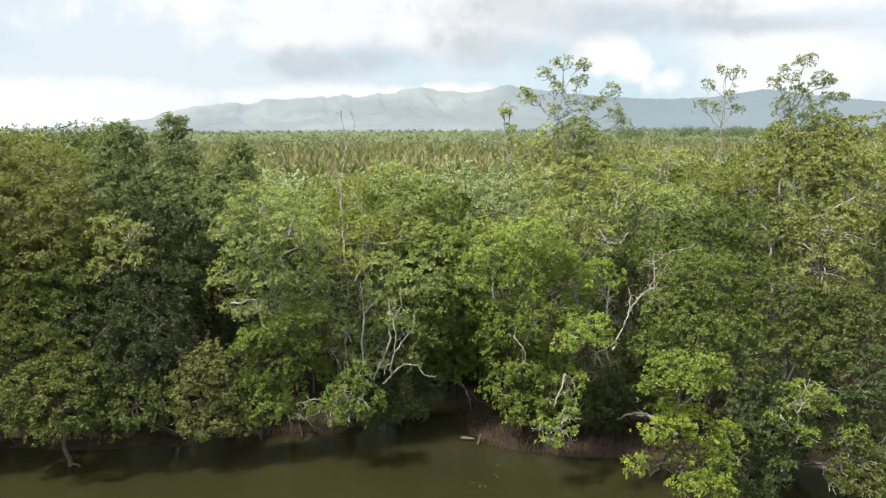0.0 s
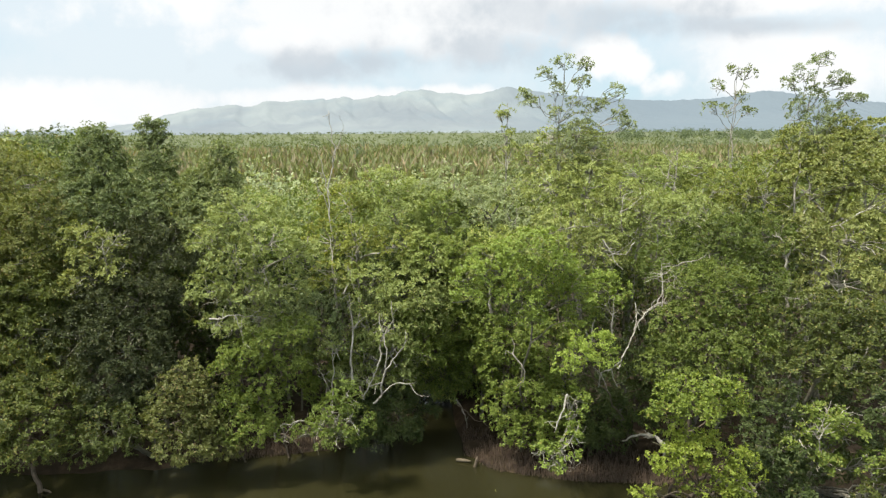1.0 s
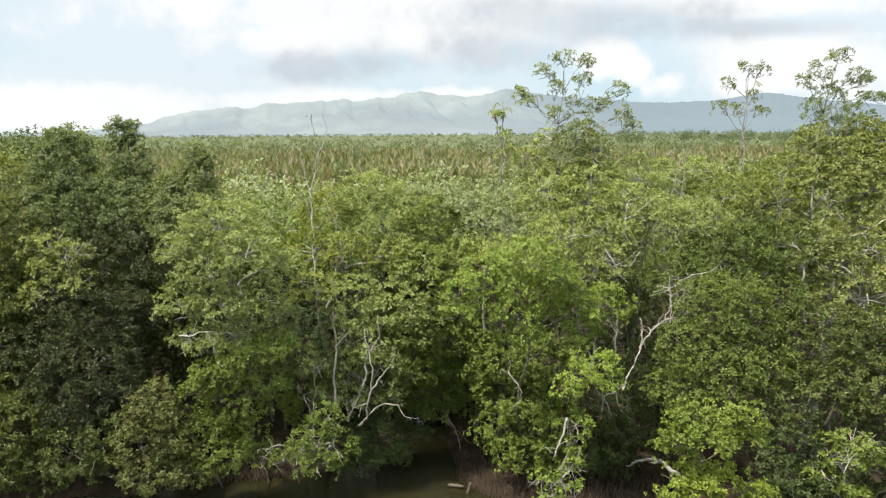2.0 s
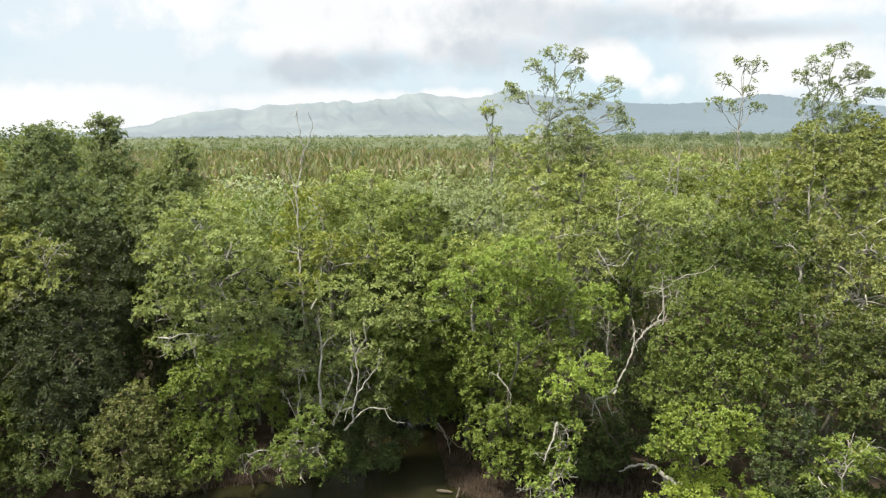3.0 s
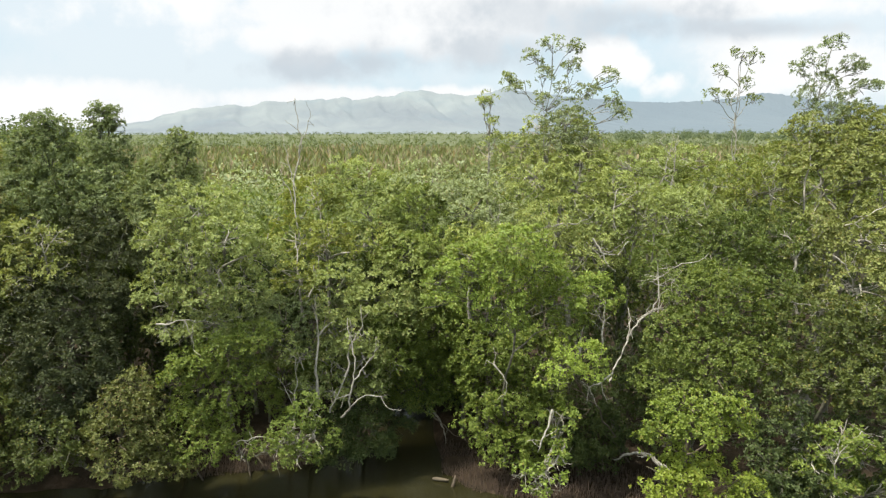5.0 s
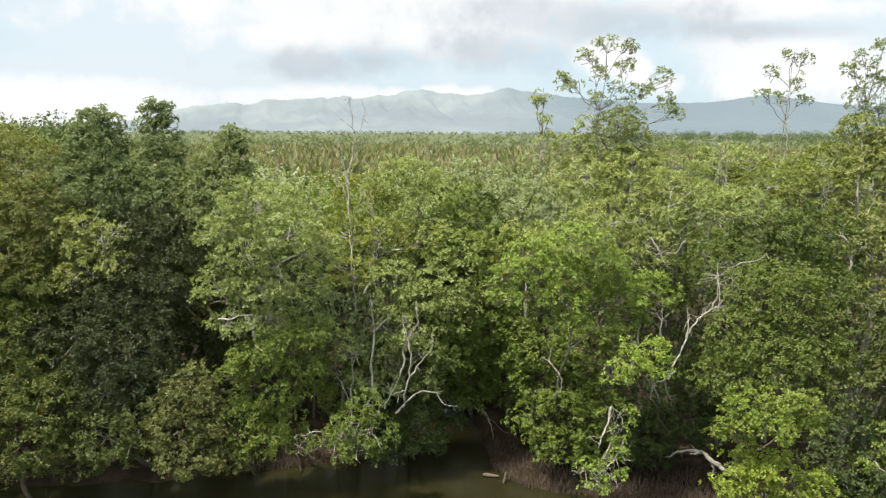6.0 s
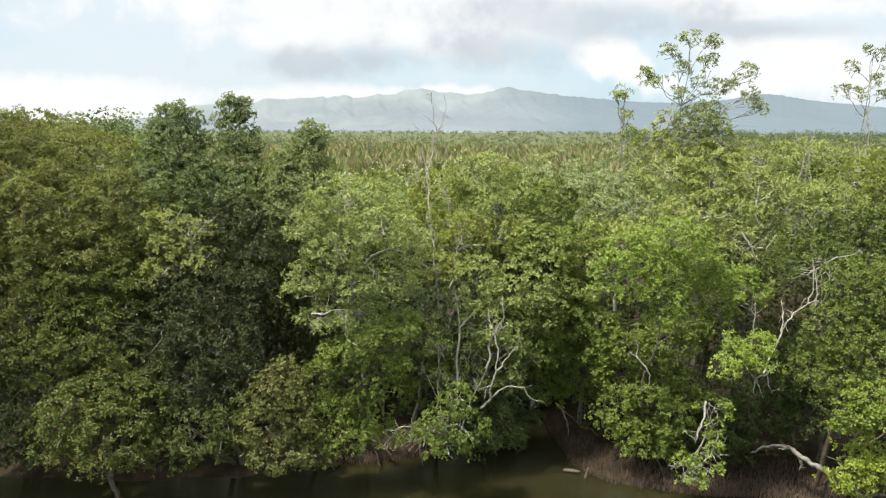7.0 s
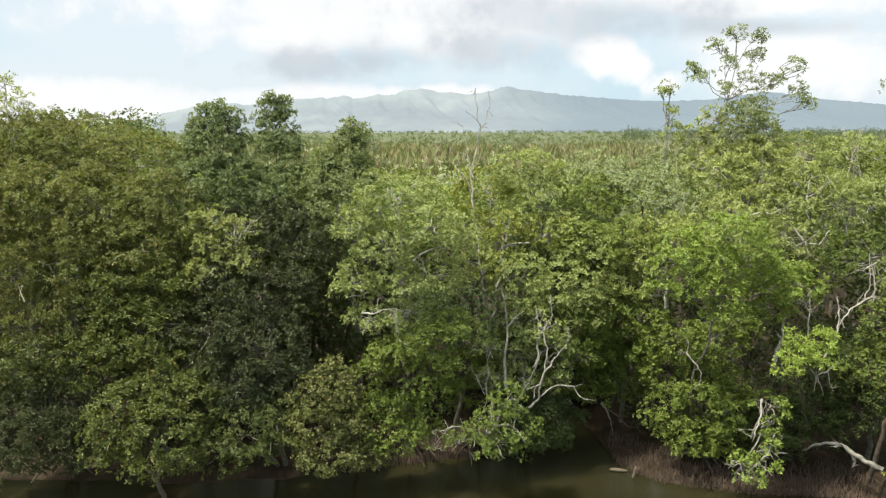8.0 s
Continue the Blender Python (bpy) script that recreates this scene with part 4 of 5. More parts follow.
bare_branch("dead_limb", "pale dead limb crossing the canopy",
            [[(6.67, 22.60, 5.87), (5.92, 22.40, 6.27), (6.45, 22.40, 6.62), (7.31, 22.60, 6.92)],
             [(6.02, 22.20, 5.62), (6.27, 22.20, 6.11), (6.15, 22.30, 6.43)],
             [(6.30, 22.00, 5.74), (6.61, 22.20, 6.17)]], 0.045, twigs=5)
bare_branch("dead_limb", "pale bare limb in the olive crown",
            [[(10.11, 23.60, 6.81), (10.65, 23.60, 7.39), (11.30, 23.50, 7.54), (11.84, 23.50, 7.89), (12.25, 23.50, 8.11)],
             [(11.30, 23.50, 7.54), (11.71, 23.40, 7.12), (11.76, 23.30, 6.70)],
             [(10.65, 23.60, 7.39), (10.16, 23.50, 7.55)]], 0.06, twigs=6)
bare_branch("dead_tree", "thick pale trunk showing between leaves",
            [[(10.26, 24.00, 5.07), (10.20, 24.10, 6.27), (10.42, 24.30, 7.14), (10.50, 24.60, 8.47), (10.75, 25.00, 9.35), (11.21, 25.80, 10.41)],
             [(10.20, 24.10, 6.27), (10.01, 24.20, 7.01), (10.12, 24.40, 7.74)]], 0.09, twigs=3)
bare_branch("dead_tree", "frayed grey dead stem among leaves",
            [[(4.77, 22.60, 4.46), (4.82, 22.60, 5.18), (4.89, 22.80, 5.70)],
             [(4.82, 22.60, 5.18), (4.61, 22.60, 5.53)]], 0.05, twigs=8)
bare_branch("dead_limb", "grey bare limb over the canopy",
            [[(4.24, 25.00, 7.32), (4.82, 24.80, 7.39), (5.28, 24.80, 7.49), (5.62, 25.00, 7.70)],
             [(4.61, 24.00, 7.00), (4.95, 23.80, 6.66), (5.03, 23.80, 6.36)],
             [(4.95, 23.80, 6.66), (5.48, 23.90, 6.94)]], 0.04, twigs=3)
bare_branch("dead_limb", "pale dead limb leaning out of the olive crown",
            [[(10.31, 20.90, 4.02), (10.60, 20.80, 4.45), (10.94, 20.80, 4.97), (11.47, 20.90, 5.33)],
             [(10.60, 20.80, 4.45), (10.44, 20.80, 4.84)]], 0.055, twigs=5)
bare_branch("dead_twigs", "white dead twigs over the water",
            [[(9.03, 19.30, 2.66), (8.89, 19.20, 3.08), (9.04, 19.30, 3.28), (9.02, 19.40, 3.48)],
             [(8.89, 19.20, 3.08), (8.70, 19.20, 3.33)],
             [(9.04, 19.30, 3.28), (9.58, 19.50, 3.68), (9.83, 19.50, 3.56)]], 0.03, twigs=6)
bare_branch("dead_tree", "broken pale trunk stub with short branches",
            [[(2.19, 23.60, 3.82), (2.42, 23.50, 3.57), (2.53, 23.40, 3.36), (2.48, 23.40, 3.03)],
             [(2.19, 23.60, 3.82), (2.01, 23.60, 3.94), (1.95, 23.60, 3.79)],
             [(2.19, 23.60, 3.82), (2.25, 23.70, 4.09), (2.17, 23.80, 4.25)]], 0.05, twigs=2)
bare_branch("dead_tree", "pale dead trunk piece between green boughs",
            [[(1.54, 23.50, 5.09), (1.52, 23.40, 5.56), (1.50, 23.40, 5.96)]], 0.09)
bare_branch("dead_tree", "grey slanting dead trunk in the shade",
            [[(4.19, 22.90, 3.84), (4.32, 22.90, 4.43), (4.41, 23.00, 4.99)],
             [(4.32, 22.90, 4.43), (4.14, 22.90, 4.65)]], 0.1)
bare_branch("dead_twigs", "fine grey dead twigs inside the crown",
            [[(-13.99, 23.70, 4.39), (-13.85, 23.60, 4.88), (-13.91, 23.60, 5.25)],
             [(-13.85, 23.60, 4.88), (-13.51, 23.60, 5.18)],
             [(-13.92, 23.60, 4.65), (-14.39, 23.60, 4.27)]], 0.035, twigs=8)
bare_branch("dead_twigs", "bare pale twigs above the yellow-green top",
            [[(-9.67, 24.20, 6.10), (-9.65, 24.10, 6.72), (-9.71, 24.10, 7.25)],
             [(-9.65, 24.10, 6.72), (-9.30, 24.10, 7.17), (-9.14, 24.10, 7.39)],
             [(-9.65, 24.10, 6.72), (-9.97, 24.10, 7.10)]], 0.05, twigs=5)
bare_branch("dead_limb", "drooping bare limb under the pale crown",
            [[(-6.22, 22.60, 5.19), (-5.52, 22.60, 5.29), (-4.90, 22.70, 5.20)],
             [(-5.52, 22.60, 5.29), (-5.36, 22.60, 4.90), (-5.34, 22.60, 4.54)],
             [(-5.94, 22.60, 5.23), (-6.08, 22.60, 4.90)]], 0.045, twigs=6)
bare_branch("dead_limb", "tangled bare boughs near the waterline",
            [[(-3.25, 23.10, 1.96), (-3.99, 23.00, 2.08), (-4.50, 23.00, 1.93)],
             [(-3.99, 23.00, 2.08), (-4.35, 23.00, 1.70), (-4.43, 23.00, 1.39)],
             [(-3.25, 23.10, 1.96), (-3.55, 23.00, 1.54), (-3.46, 23.20, 0.90)]], 0.04, twigs=6)
bare_branch("dead_tree", "slender pale dead stem in the canopy",
            [[(2.32, 25.20, 6.76), (2.37, 25.20, 7.29), (2.41, 25.20, 7.83)],
             [(2.37, 25.20, 7.29), (2.13, 25.20, 7.70)]], 0.045, twigs=7)
bare_branch("dead_tree", "slender pale dead stem in the canopy",
            [[(5.59, 25.40, 7.34), (5.51, 25.40, 7.94), (5.44, 25.40, 8.52)],
             [(5.51, 25.40, 7.94), (5.60, 25.40, 8.40)]], 0.045, twigs=7)
bare_branch("dead_tree", "slender pale dead stem in the canopy",
            [[(7.24, 25.60, 8.18), (7.32, 25.60, 8.97), (7.40, 25.60, 9.74)],
             [(7.32, 25.60, 8.97), (6.87, 25.60, 9.62)]], 0.045, twigs=7)
bare_branch("dead_tree", "slender pale dead stem in the canopy",
            [[(9.23, 26.00, 8.70), (9.15, 26.00, 9.54), (9.08, 26.00, 10.35)],
             [(9.15, 26.00, 9.54), (9.12, 26.00, 10.23)]], 0.045, twigs=7)
bare_branch("dead_tree", "slender pale dead stem in the canopy",
            [[(9.56, 24.40, 7.14), (9.58, 24.40, 8.04), (9.60, 24.40, 8.93)],
             [(9.58, 24.40, 8.04), (9.23, 24.40, 8.81)]], 0.045, twigs=7)
bare_branch("dead_tree", "slender pale dead stem in the canopy",
            [[(6.38, 24.20, 6.43), (6.42, 24.20, 7.11), (6.45, 24.20, 7.78)],
             [(6.42, 24.20, 7.11), (6.13, 24.20, 7.67)]], 0.045, twigs=7)
bare_branch("dead_tree", "slender pale dead stem in the canopy",
            [[(8.05, 24.60, 7.12), (7.93, 24.60, 7.80), (7.81, 24.60, 8.48)],
             [(7.93, 24.60, 7.80), (8.09, 24.60, 8.36)]], 0.045, twigs=7)
bare_branch("dead_tree", "forked pale stem rising among small leaves",
            [[(-3.04, 24.90, 4.77), (-3.13, 25.00, 5.48), (-3.22, 25.20, 6.27), (-3.31, 25.50, 7.03)],
             [(-3.13, 25.00, 5.48), (-2.92, 24.90, 6.01)],
             [(-3.08, 24.90, 5.12), (-2.69, 24.80, 5.71), (-2.58, 25.00, 6.46)]], 0.08, twigs=4)
bare_branch("dead_tree", "crooked brown-grey dead stem above the creek",
            [[(-1.78, 23.90, 3.38), (-1.59, 24.00, 4.28), (-1.29, 24.10, 4.75), (-1.34, 24.20, 5.29)],
             [(-1.62, 24.00, 4.13), (-1.64, 24.10, 4.91)],
             [(-1.53, 24.00, 4.36), (-1.18, 24.00, 4.59)]], 0.06, twigs=5)
bare_branch("dead_limb", "short forked dead limb in the yellow tufts",
            [[(-2.78, 24.40, 5.46), (-2.55, 24.50, 5.88), (-2.65, 24.60, 6.29)],
             [(-2.55, 24.50, 5.88), (-2.40, 24.40, 5.55)]], 0.05, twigs=2)
bare_branch("dead_limb", "grey forked limb inside the pale crown",
            [[(-4.59, 22.90, 5.73), (-4.66, 22.90, 6.19), (-5.00, 22.90, 6.50)],
             [(-4.66, 22.90, 6.19), (-4.80, 22.90, 6.54)]], 0.04, twigs=4)
bare_branch("dead_limb", "white bent limb against dark leaves",
            [[(4.65, 23.40, 7.19), (4.90, 23.30, 6.82), (5.28, 23.30, 6.77), (5.56, 23.40, 7.12)],
             [(4.90, 23.30, 6.82), (5.05, 23.20, 6.46)]], 0.05, twigs=3)
bare_branch("dead_limb", "slim upright pale limb in the olive crown",
            [[(5.42, 24.20, 7.31), (5.35, 24.30, 7.87), (5.46, 24.40, 8.34)],
             [(5.35, 24.30, 7.87), (5.96, 24.30, 8.28)]], 0.05, twigs=5)
bare_branch("dead_limb", "level pale limb lying in the canopy",
            [[(3.74, 24.00, 7.43), (4.35, 23.90, 7.50), (4.69, 23.90, 7.67)]], 0.045, twigs=4)
bare_branch("dead_limb", "hanging forked white limb at a dark hollow",
            [[(10.51, 22.90, 6.81), (10.78, 22.80, 6.60), (10.97, 22.80, 6.25), (11.02, 22.80, 5.97)],
             [(10.78, 22.80, 6.60), (11.04, 22.80, 6.45)]], 0.045, twigs=5)
bare_branch("dead_tree", "ragged pale dead trunks in the olive crown",
            [[(9.66, 23.20, 6.08), (9.78, 23.30, 6.64), (9.65, 23.40, 7.16), (9.31, 23.50, 7.38)],
             [(9.78, 23.30, 6.64), (9.93, 23.30, 7.07), (10.21, 23.20, 6.73)]], 0.07, twigs=6)
bare_branch("dead_limb", "grey level limb under the olive crown",
            [[(9.28, 22.40, 5.76), (9.71, 22.30, 5.71), (10.15, 22.20, 5.58)],
             [(9.71, 22.30, 5.71), (10.11, 22.30, 5.85)]], 0.04, twigs=5)
bare_branch("dead_tree", "thin pale forked stem in the twiggy crown",
            [[(6.61, 25.00, 8.00), (6.88, 25.10, 8.61), (7.04, 25.20, 9.14)],
             [(6.88, 25.10, 8.61), (7.17, 25.00, 8.38)]], 0.05, twigs=7)
bare_branch("dead_tree", "leaning thin pale stem at the canopy edge",
            [[(5.86, 24.50, 7.15), (6.11, 24.70, 7.65), (6.38, 24.90, 8.24)],
             [(6.11, 24.70, 7.65), (5.87, 24.80, 8.18)]], 0.045, twigs=6)
bare_branch("dead_limb", "tangle of fine bare limbs low in the crown",
            [[(5.94, 21.90, 5.63), (5.97, 22.00, 6.15), (5.93, 22.10, 6.54)],
             [(6.20, 21.90, 5.83), (6.27, 22.00, 6.35), (6.52, 22.10, 6.60)],
             [(5.54, 21.90, 5.52), (5.87, 21.90, 5.74), (6.27, 21.90, 5.70)]], 0.04, twigs=5)
bare_branch("dead_limb", "grey dead limb slanting across the creek mouth",
            [[(0.48, 25.60, 1.69), (0.73, 25.50, 1.48), (1.05, 25.40, 1.21), (1.61, 25.20, 0.91)]], 0.045, twigs=1, mat=WETWOOD)
bare_branch("dead_stump", "pale broken stub hanging over the dark creek",
            [[(0.57, 26.20, 1.48), (0.77, 26.20, 1.19), (0.88, 26.20, 0.90), (0.94, 26.20, 0.48)]], 0.07, twigs=1)
bare_branch("dead_stick", "pale crooked stick standing at the waterline",
            [[(3.94, 24.00, -0.18), (4.01, 24.00, 0.23), (4.14, 23.90, 0.73)],
             [(3.63, 24.10, -0.18), (3.85, 24.10, -0.11), (3.98, 24.00, -0.12)]], 0.05, twigs=1)


# ---------------------------------------------------------------- mangroves behind the fringe
def back_tree(seed, leaf, label, height, size, many=42):
    """A plain mangrove at the origin, to be copied."""
    rng = np.random.default_rng(seed)
    root = tagged(new("mangrove_tree"), label, "tree", "mangroves behind the fringe")
    stem = crooked((0, 0, 0), (rng.normal(0, 0.3), rng.normal(0, 0.3), height - 1.0), rng, 0.05, 7)
    build("trunk", *tube(stem, np.linspace(0.09, 0.05, 7), 6), BARK, root, smooth=True)
    lobes = [(stem[-1][0], stem[-1][1], height - 0.7, 0.9, 0.7)]
    for k in range(6):
        a, z = k * 2.4 + rng.uniform(0, 0.6), height - 1.0 - 0.55 * k * rng.uniform(0.7, 1.2)
        r = 0.7 + 0.13 * k
        lobes.append((r * np.cos(a), r * np.sin(a), z, rng.uniform(0.75, 1.1), rng.uniform(0.5, 0.8)))
    limbs = []
    for x, y, z, r, h in lobes[1:]:
        limbs.append(tube(crooked(stem[4], (x, y, z), rng, 0.1, 5, 0.05), np.linspace(0.04, 0.012, 5), 4))
    build("branchwork", *joined(limbs), BARK, root, kind="stuff")
    centres, axes = [], []
    for x, y, z, r, h in lobes:
        n = int(many * r)
        d = unit(ball(n, rng) + np.array((0, 0, 0.35)))
        p = np.array((x, y, z)) + d * np.array((r, r, h)) * rng.uniform(0.7, 1.1, (n, 1))
        k = 1
        centres.append(np.repeat(p, k, 0) + rng.normal(0, 0.16, (n * k, 3)))
        axes.append(np.repeat(d, k, 0) + rng.normal(0, 0.3, (n * k, 3)) + np.array((0, 0, 0.4)))
    build("crown", *rosettes(np.concatenate(centres), np.concatenate(axes), 4, size, rng, 0.62), LEAF[leaf], root)
    return root


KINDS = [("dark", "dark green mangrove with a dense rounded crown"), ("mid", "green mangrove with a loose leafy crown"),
         ("slate", "grey-green mangrove with small leaves"), ("olive", "olive mangrove with thinning twiggy crown"),
         ("bright", "fresh green mangrove with a broken crown")]
back_rng = np.random.default_rng(7)
protos = [back_tree(500 + i, leaf, label, 7.6, 0.185) for i, (leaf, label) in enumerate(KINDS + KINDS[1:3])]

fine_protos = [back_tree(520 + i, leaf, label, 7.6, 0.13, 110) for i, (leaf, label) in enumerate(KINDS[:2] + KINDS[4:])]


def plant(proto, x, y, height, turn):
    z = float(ground_height(x, y)) - 0.05
    return copy_thing(proto, Matrix.LocRotScale((x, y, z), Euler((0, 0, turn)), None) @ Matrix.Diagonal((height / 7.6,) * 3 + (1,)))


def canopy_top(x, y):
    """How high the canopy stands: tall at both ends, low towards the palm swamp."""
    ends = np.interp(x / y, (-0.75, -0.5, -0.38, -0.2, 0.0, 0.25, 0.45, 0.7), (9.4, 9.4, 8.6, 7.6, 7.4, 8.0, 8.6, 9.0))
    return ends - np.interp(y, (30, 70), (0.0, 1.2)) * (0.3 if x / y < -0.42 else 1.0)


for i, proto in enumerate(protos + fine_protos):
    spot = (-26.0 + 5.5 * i, 30.5 + 0.4 * (i % 2))
    proto.location = (*spot, float(ground_height(*spot)) - 0.05)
for row in range(9):
    y = 28.6 + row * 2.3 + 0.05 * row * row
    half = 0.72 * y + 3
    gap = 2.2 + 0.1 * row
    for x in np.arange(-half, half, gap):
        px, py = x + back_rng.normal(0, 0.5), y + back_rng.normal(0, 0.5)
        if (abs(px + 0.1) < 1.0 and py < 33.0) or (row > 5 and -0.4 < px / py < 0.15 and back_rng.random() < 0.45):
            back_rng.random(3)
            continue
        tall = canopy_top(px, py) * back_rng.uniform(0.84, 1.05)
        plant(protos[back_rng.integers(0, 7)], px, py, tall, back_rng.uniform(0, 6.28))


# low shaded trees added between the front trunks to block sky mirrored in water
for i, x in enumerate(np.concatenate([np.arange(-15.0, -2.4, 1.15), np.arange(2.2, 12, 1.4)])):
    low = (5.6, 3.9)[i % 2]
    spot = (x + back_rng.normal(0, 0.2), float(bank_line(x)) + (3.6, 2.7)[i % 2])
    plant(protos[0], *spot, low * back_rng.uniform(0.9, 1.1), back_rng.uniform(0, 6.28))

# another added row, mostly unseen, against sky reflections on the left water
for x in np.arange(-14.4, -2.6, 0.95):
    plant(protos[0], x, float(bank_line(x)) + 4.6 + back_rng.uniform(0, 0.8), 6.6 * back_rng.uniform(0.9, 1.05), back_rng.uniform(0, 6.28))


# taller crowns rising behind the fringe at both ends
for i in range(26):
    away = 36 + 1.35 * i
    slant = -0.43 - 0.2 * ((i * 0.618) % 1.0) if i % 5 else 0.60 + 0.05 * (i % 3)
    plant(fine_protos[(0, 1, 0, 1, 0)[i % 5]], slant * away, away, 9.2 + 1.1 * ((i * 0.377) % 1.0), 0.7 * i)


def undergrowth(n, seed):
    """Dark leaves and saplings added to close the gaps between the front trunks, in place of shade."""
    rng = np.random.default_rng(seed)
    x = rng.uniform(-26, 26, n)
    y = bank_line(x) + rng.uniform(1.6, 5.0, n)
    keep = (np.abs(x + 0.2) > 1.5) & (y < 31)
    x, y = x[keep], y[keep]
    x, y = np.concatenate([x, rng.uniform(-2.6, 2.2, 260)]), np.concatenate([y, rng.uniform(30.5, 33.0, 260)])
    hx = rng.uniform(-9.5, -2.2, 420)
    x, y = np.concatenate([x, hx]), np.concatenate([y, bank_line(hx) + rng.uniform(2.2, 5.5, 420)])
    z = 0.5 + 5.5 * rng.random(len(x)) ** 0.8
    spots = np.stack([x, y, z], 1)
    spots = spots[fbm(x * 0.9, z * 1.1 + y * 0.3, 1.0, 3) > -0.55]
    many = np.repeat(spots, 5, 0) + rng.normal(0, 0.22, (len(spots) * 5, 3))
    ways = ball(len(many), rng) + np.array((0, -0.4, 0.6))
    tagged(build("undergrowth", *rosettes(many, ways, 5, 0.16, rng, 0.5), LEAF["dark"]), "added dark undergrowth standing in for shade between mangrove trunks", "undergrowth", kind="stuff")


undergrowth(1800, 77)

# ---------------------------------------------------------------- palm swamp
PALM = leaf_material("palm_fronds", (0.085, 0.105, 0.036), (0.175, 0.190, 0.075), (0.24, 0.17, 0.08), 0.5, 0.25, 0.25)
PALM_DRY = leaf_material("dry_palm_fronds", (0.105, 0.096, 0.055), (0.205, 0.182, 0.110), (0.26, 0.20, 0.12), 0.6, 0.2, 0.3)


def frond(rng, long, lean, turn, pairs):
    """One feather frond rising from the mud: a rib and slanting leaflets."""
    s = np.linspace(0, 1, 6)
    out = np.array((np.cos(turn), np.sin(turn), 0.0))
    rib = np.outer(long * s * np.sin(lean) + 0.5 * s ** 3 * long * np.sin(lean), out)
    rib[:, 2] = long * s * np.cos(lean) - 0.22 * long * s ** 3 * np.sin(lean) * 2
    pieces = [tube(rib, np.linspace(0.05, 0.012, 6), 3)]
    at = np.linspace(0.28, 1.0, pairs)
    foot = np.stack([np.interp(at, s, rib[:, i]) for i in range(3)], 1)
    way = unit(np.gradient(foot, axis=0))
    across = np.array((-np.sin(turn), np.cos(turn), 0.0))
    verts, tris = [], []
    for sign in (1, -1):
        size = 0.95 * np.sin(np.pi * (0.2 + 0.72 * (at - 0.28) / 0.72)) + 0.1
        tip = foot + (way * 0.75 + across * sign * 0.62 + rng.normal(0, 0.1, (pairs, 3))) * size[:, None] - np.array((0, 0, 0.12))
        wide = way * 0.07
        base_at = len(verts) * 3 * pairs
        verts.append(np.stack([foot - wide, foot + wide, tip], 1).reshape(-1, 3))
        tris.append(np.arange(3 * pairs).reshape(-1, 3) + base_at)
    pieces.append((np.concatenate(verts), np.concatenate(tris)))
    return joined(pieces)


def palm(seed, dry):
    rng = np.random.default_rng(seed)
    root = tagged(new("nipa_palm"), "clump of half-dry swamp palm fronds" if dry else "clump of upright green swamp palm fronds", "palm", "swamp palms")
    for k in range(8):
        v, f = frond(rng, rng.uniform(4.0, 5.6), rng.uniform(0.08, 0.5), k * 2.4 + rng.uniform(0, 0.5), 8)
        build("frond", v, f, PALM_DRY if (dry and k % 2 == 0) else PALM, root)
    return root


palms = [palm(900 + i, i % 2 == 0) for i in range(4)]
palm_rng = np.random.default_rng(11)
for i, proto in enumerate(palms):
    proto.location = (-14.0 + 8 * i, 62.0 + i, 0.45)
count = 0
for y in np.arange(60, 108, 3.4):
    for x in np.arange(-0.42 * y, 0.36 * y, 3.5):
        count += 1
        if count > 290:
            break
        m = Matrix.LocRotScale((x + palm_rng.normal(0, 0.9), y + palm_rng.normal(0, 0.9), 0.45), Euler((0, 0, palm_rng.uniform(0, 6.28))), None)
        copy_thing(palms[palm_rng.integers(0, 4)], m @ Matrix.Diagonal((palm_rng.uniform(0.62, 0.98),) * 3 + (1,)))


def far_fronds(n, mat, name, label, seed, y0=100, y1=280, high=(3.2, 5.6), broad=(0.18, 0.4)):
    """The rest of the swamp: uncounted frond tips."""
    rng = np.random.default_rng(seed)
    y = y0 + (y1 - y0) * rng.random(n) ** 1.5
    x = rng.uniform(-0.6, 0.6, n) * y
    h = rng.uniform(*high, n) + 0.5 * fbm(x * 0.05, y * 0.05, 3.0, 2)
    turn, lean = rng.uniform(0, 6.28, n), rng.uniform(0.1, 0.55, n)
    out = np.stack([np.cos(turn), np.sin(turn), 0 * turn], 1)
    across = np.stack([-np.sin(turn), np.cos(turn), 0 * turn], 1)
    foot = np.stack([x, y, 0 * x + 0.4], 1)
    low = foot + out * (h * 0.35 * np.sin(lean))[:, None] + np.array((0, 0, 1.0)) * (h * 0.35)[:, None]
    mid = foot + out * (h * 0.75 * np.sin(lean))[:, None] + np.array((0, 0, 1.0)) * (h * 0.78)[:, None]
    tip = foot + out * (h * 1.15 * np.sin(lean))[:, None] + np.array((0, 0, 1.0)) * h[:, None]
    wide = across * rng.uniform(*broad, (n, 1))
    verts = np.stack([low, mid + wide, tip, mid - wide], 1).reshape(-1, 3)
    first = np.arange(n)[:, None] * 4
    tris = np.concatenate([first + np.array([[0, 2, 1]]), first + np.array([[0, 3, 2]])])
    tagged(build(name, verts, tris, mat), label, "palm swamp", kind="stuff")


far_fronds(20000, PALM, "palm_swamp", "wide swamp of upright green palm fronds", 21)
far_fronds(9000, PALM_DRY, "dry_palm_swamp", "dry tan palm fronds among the swamp", 22)
far_fronds(13000, PALM, "young_palm_swamp", "young green palm fronds between the clumps", 23, 54, 110, (2.2, 4.2), (0.07, 0.16))
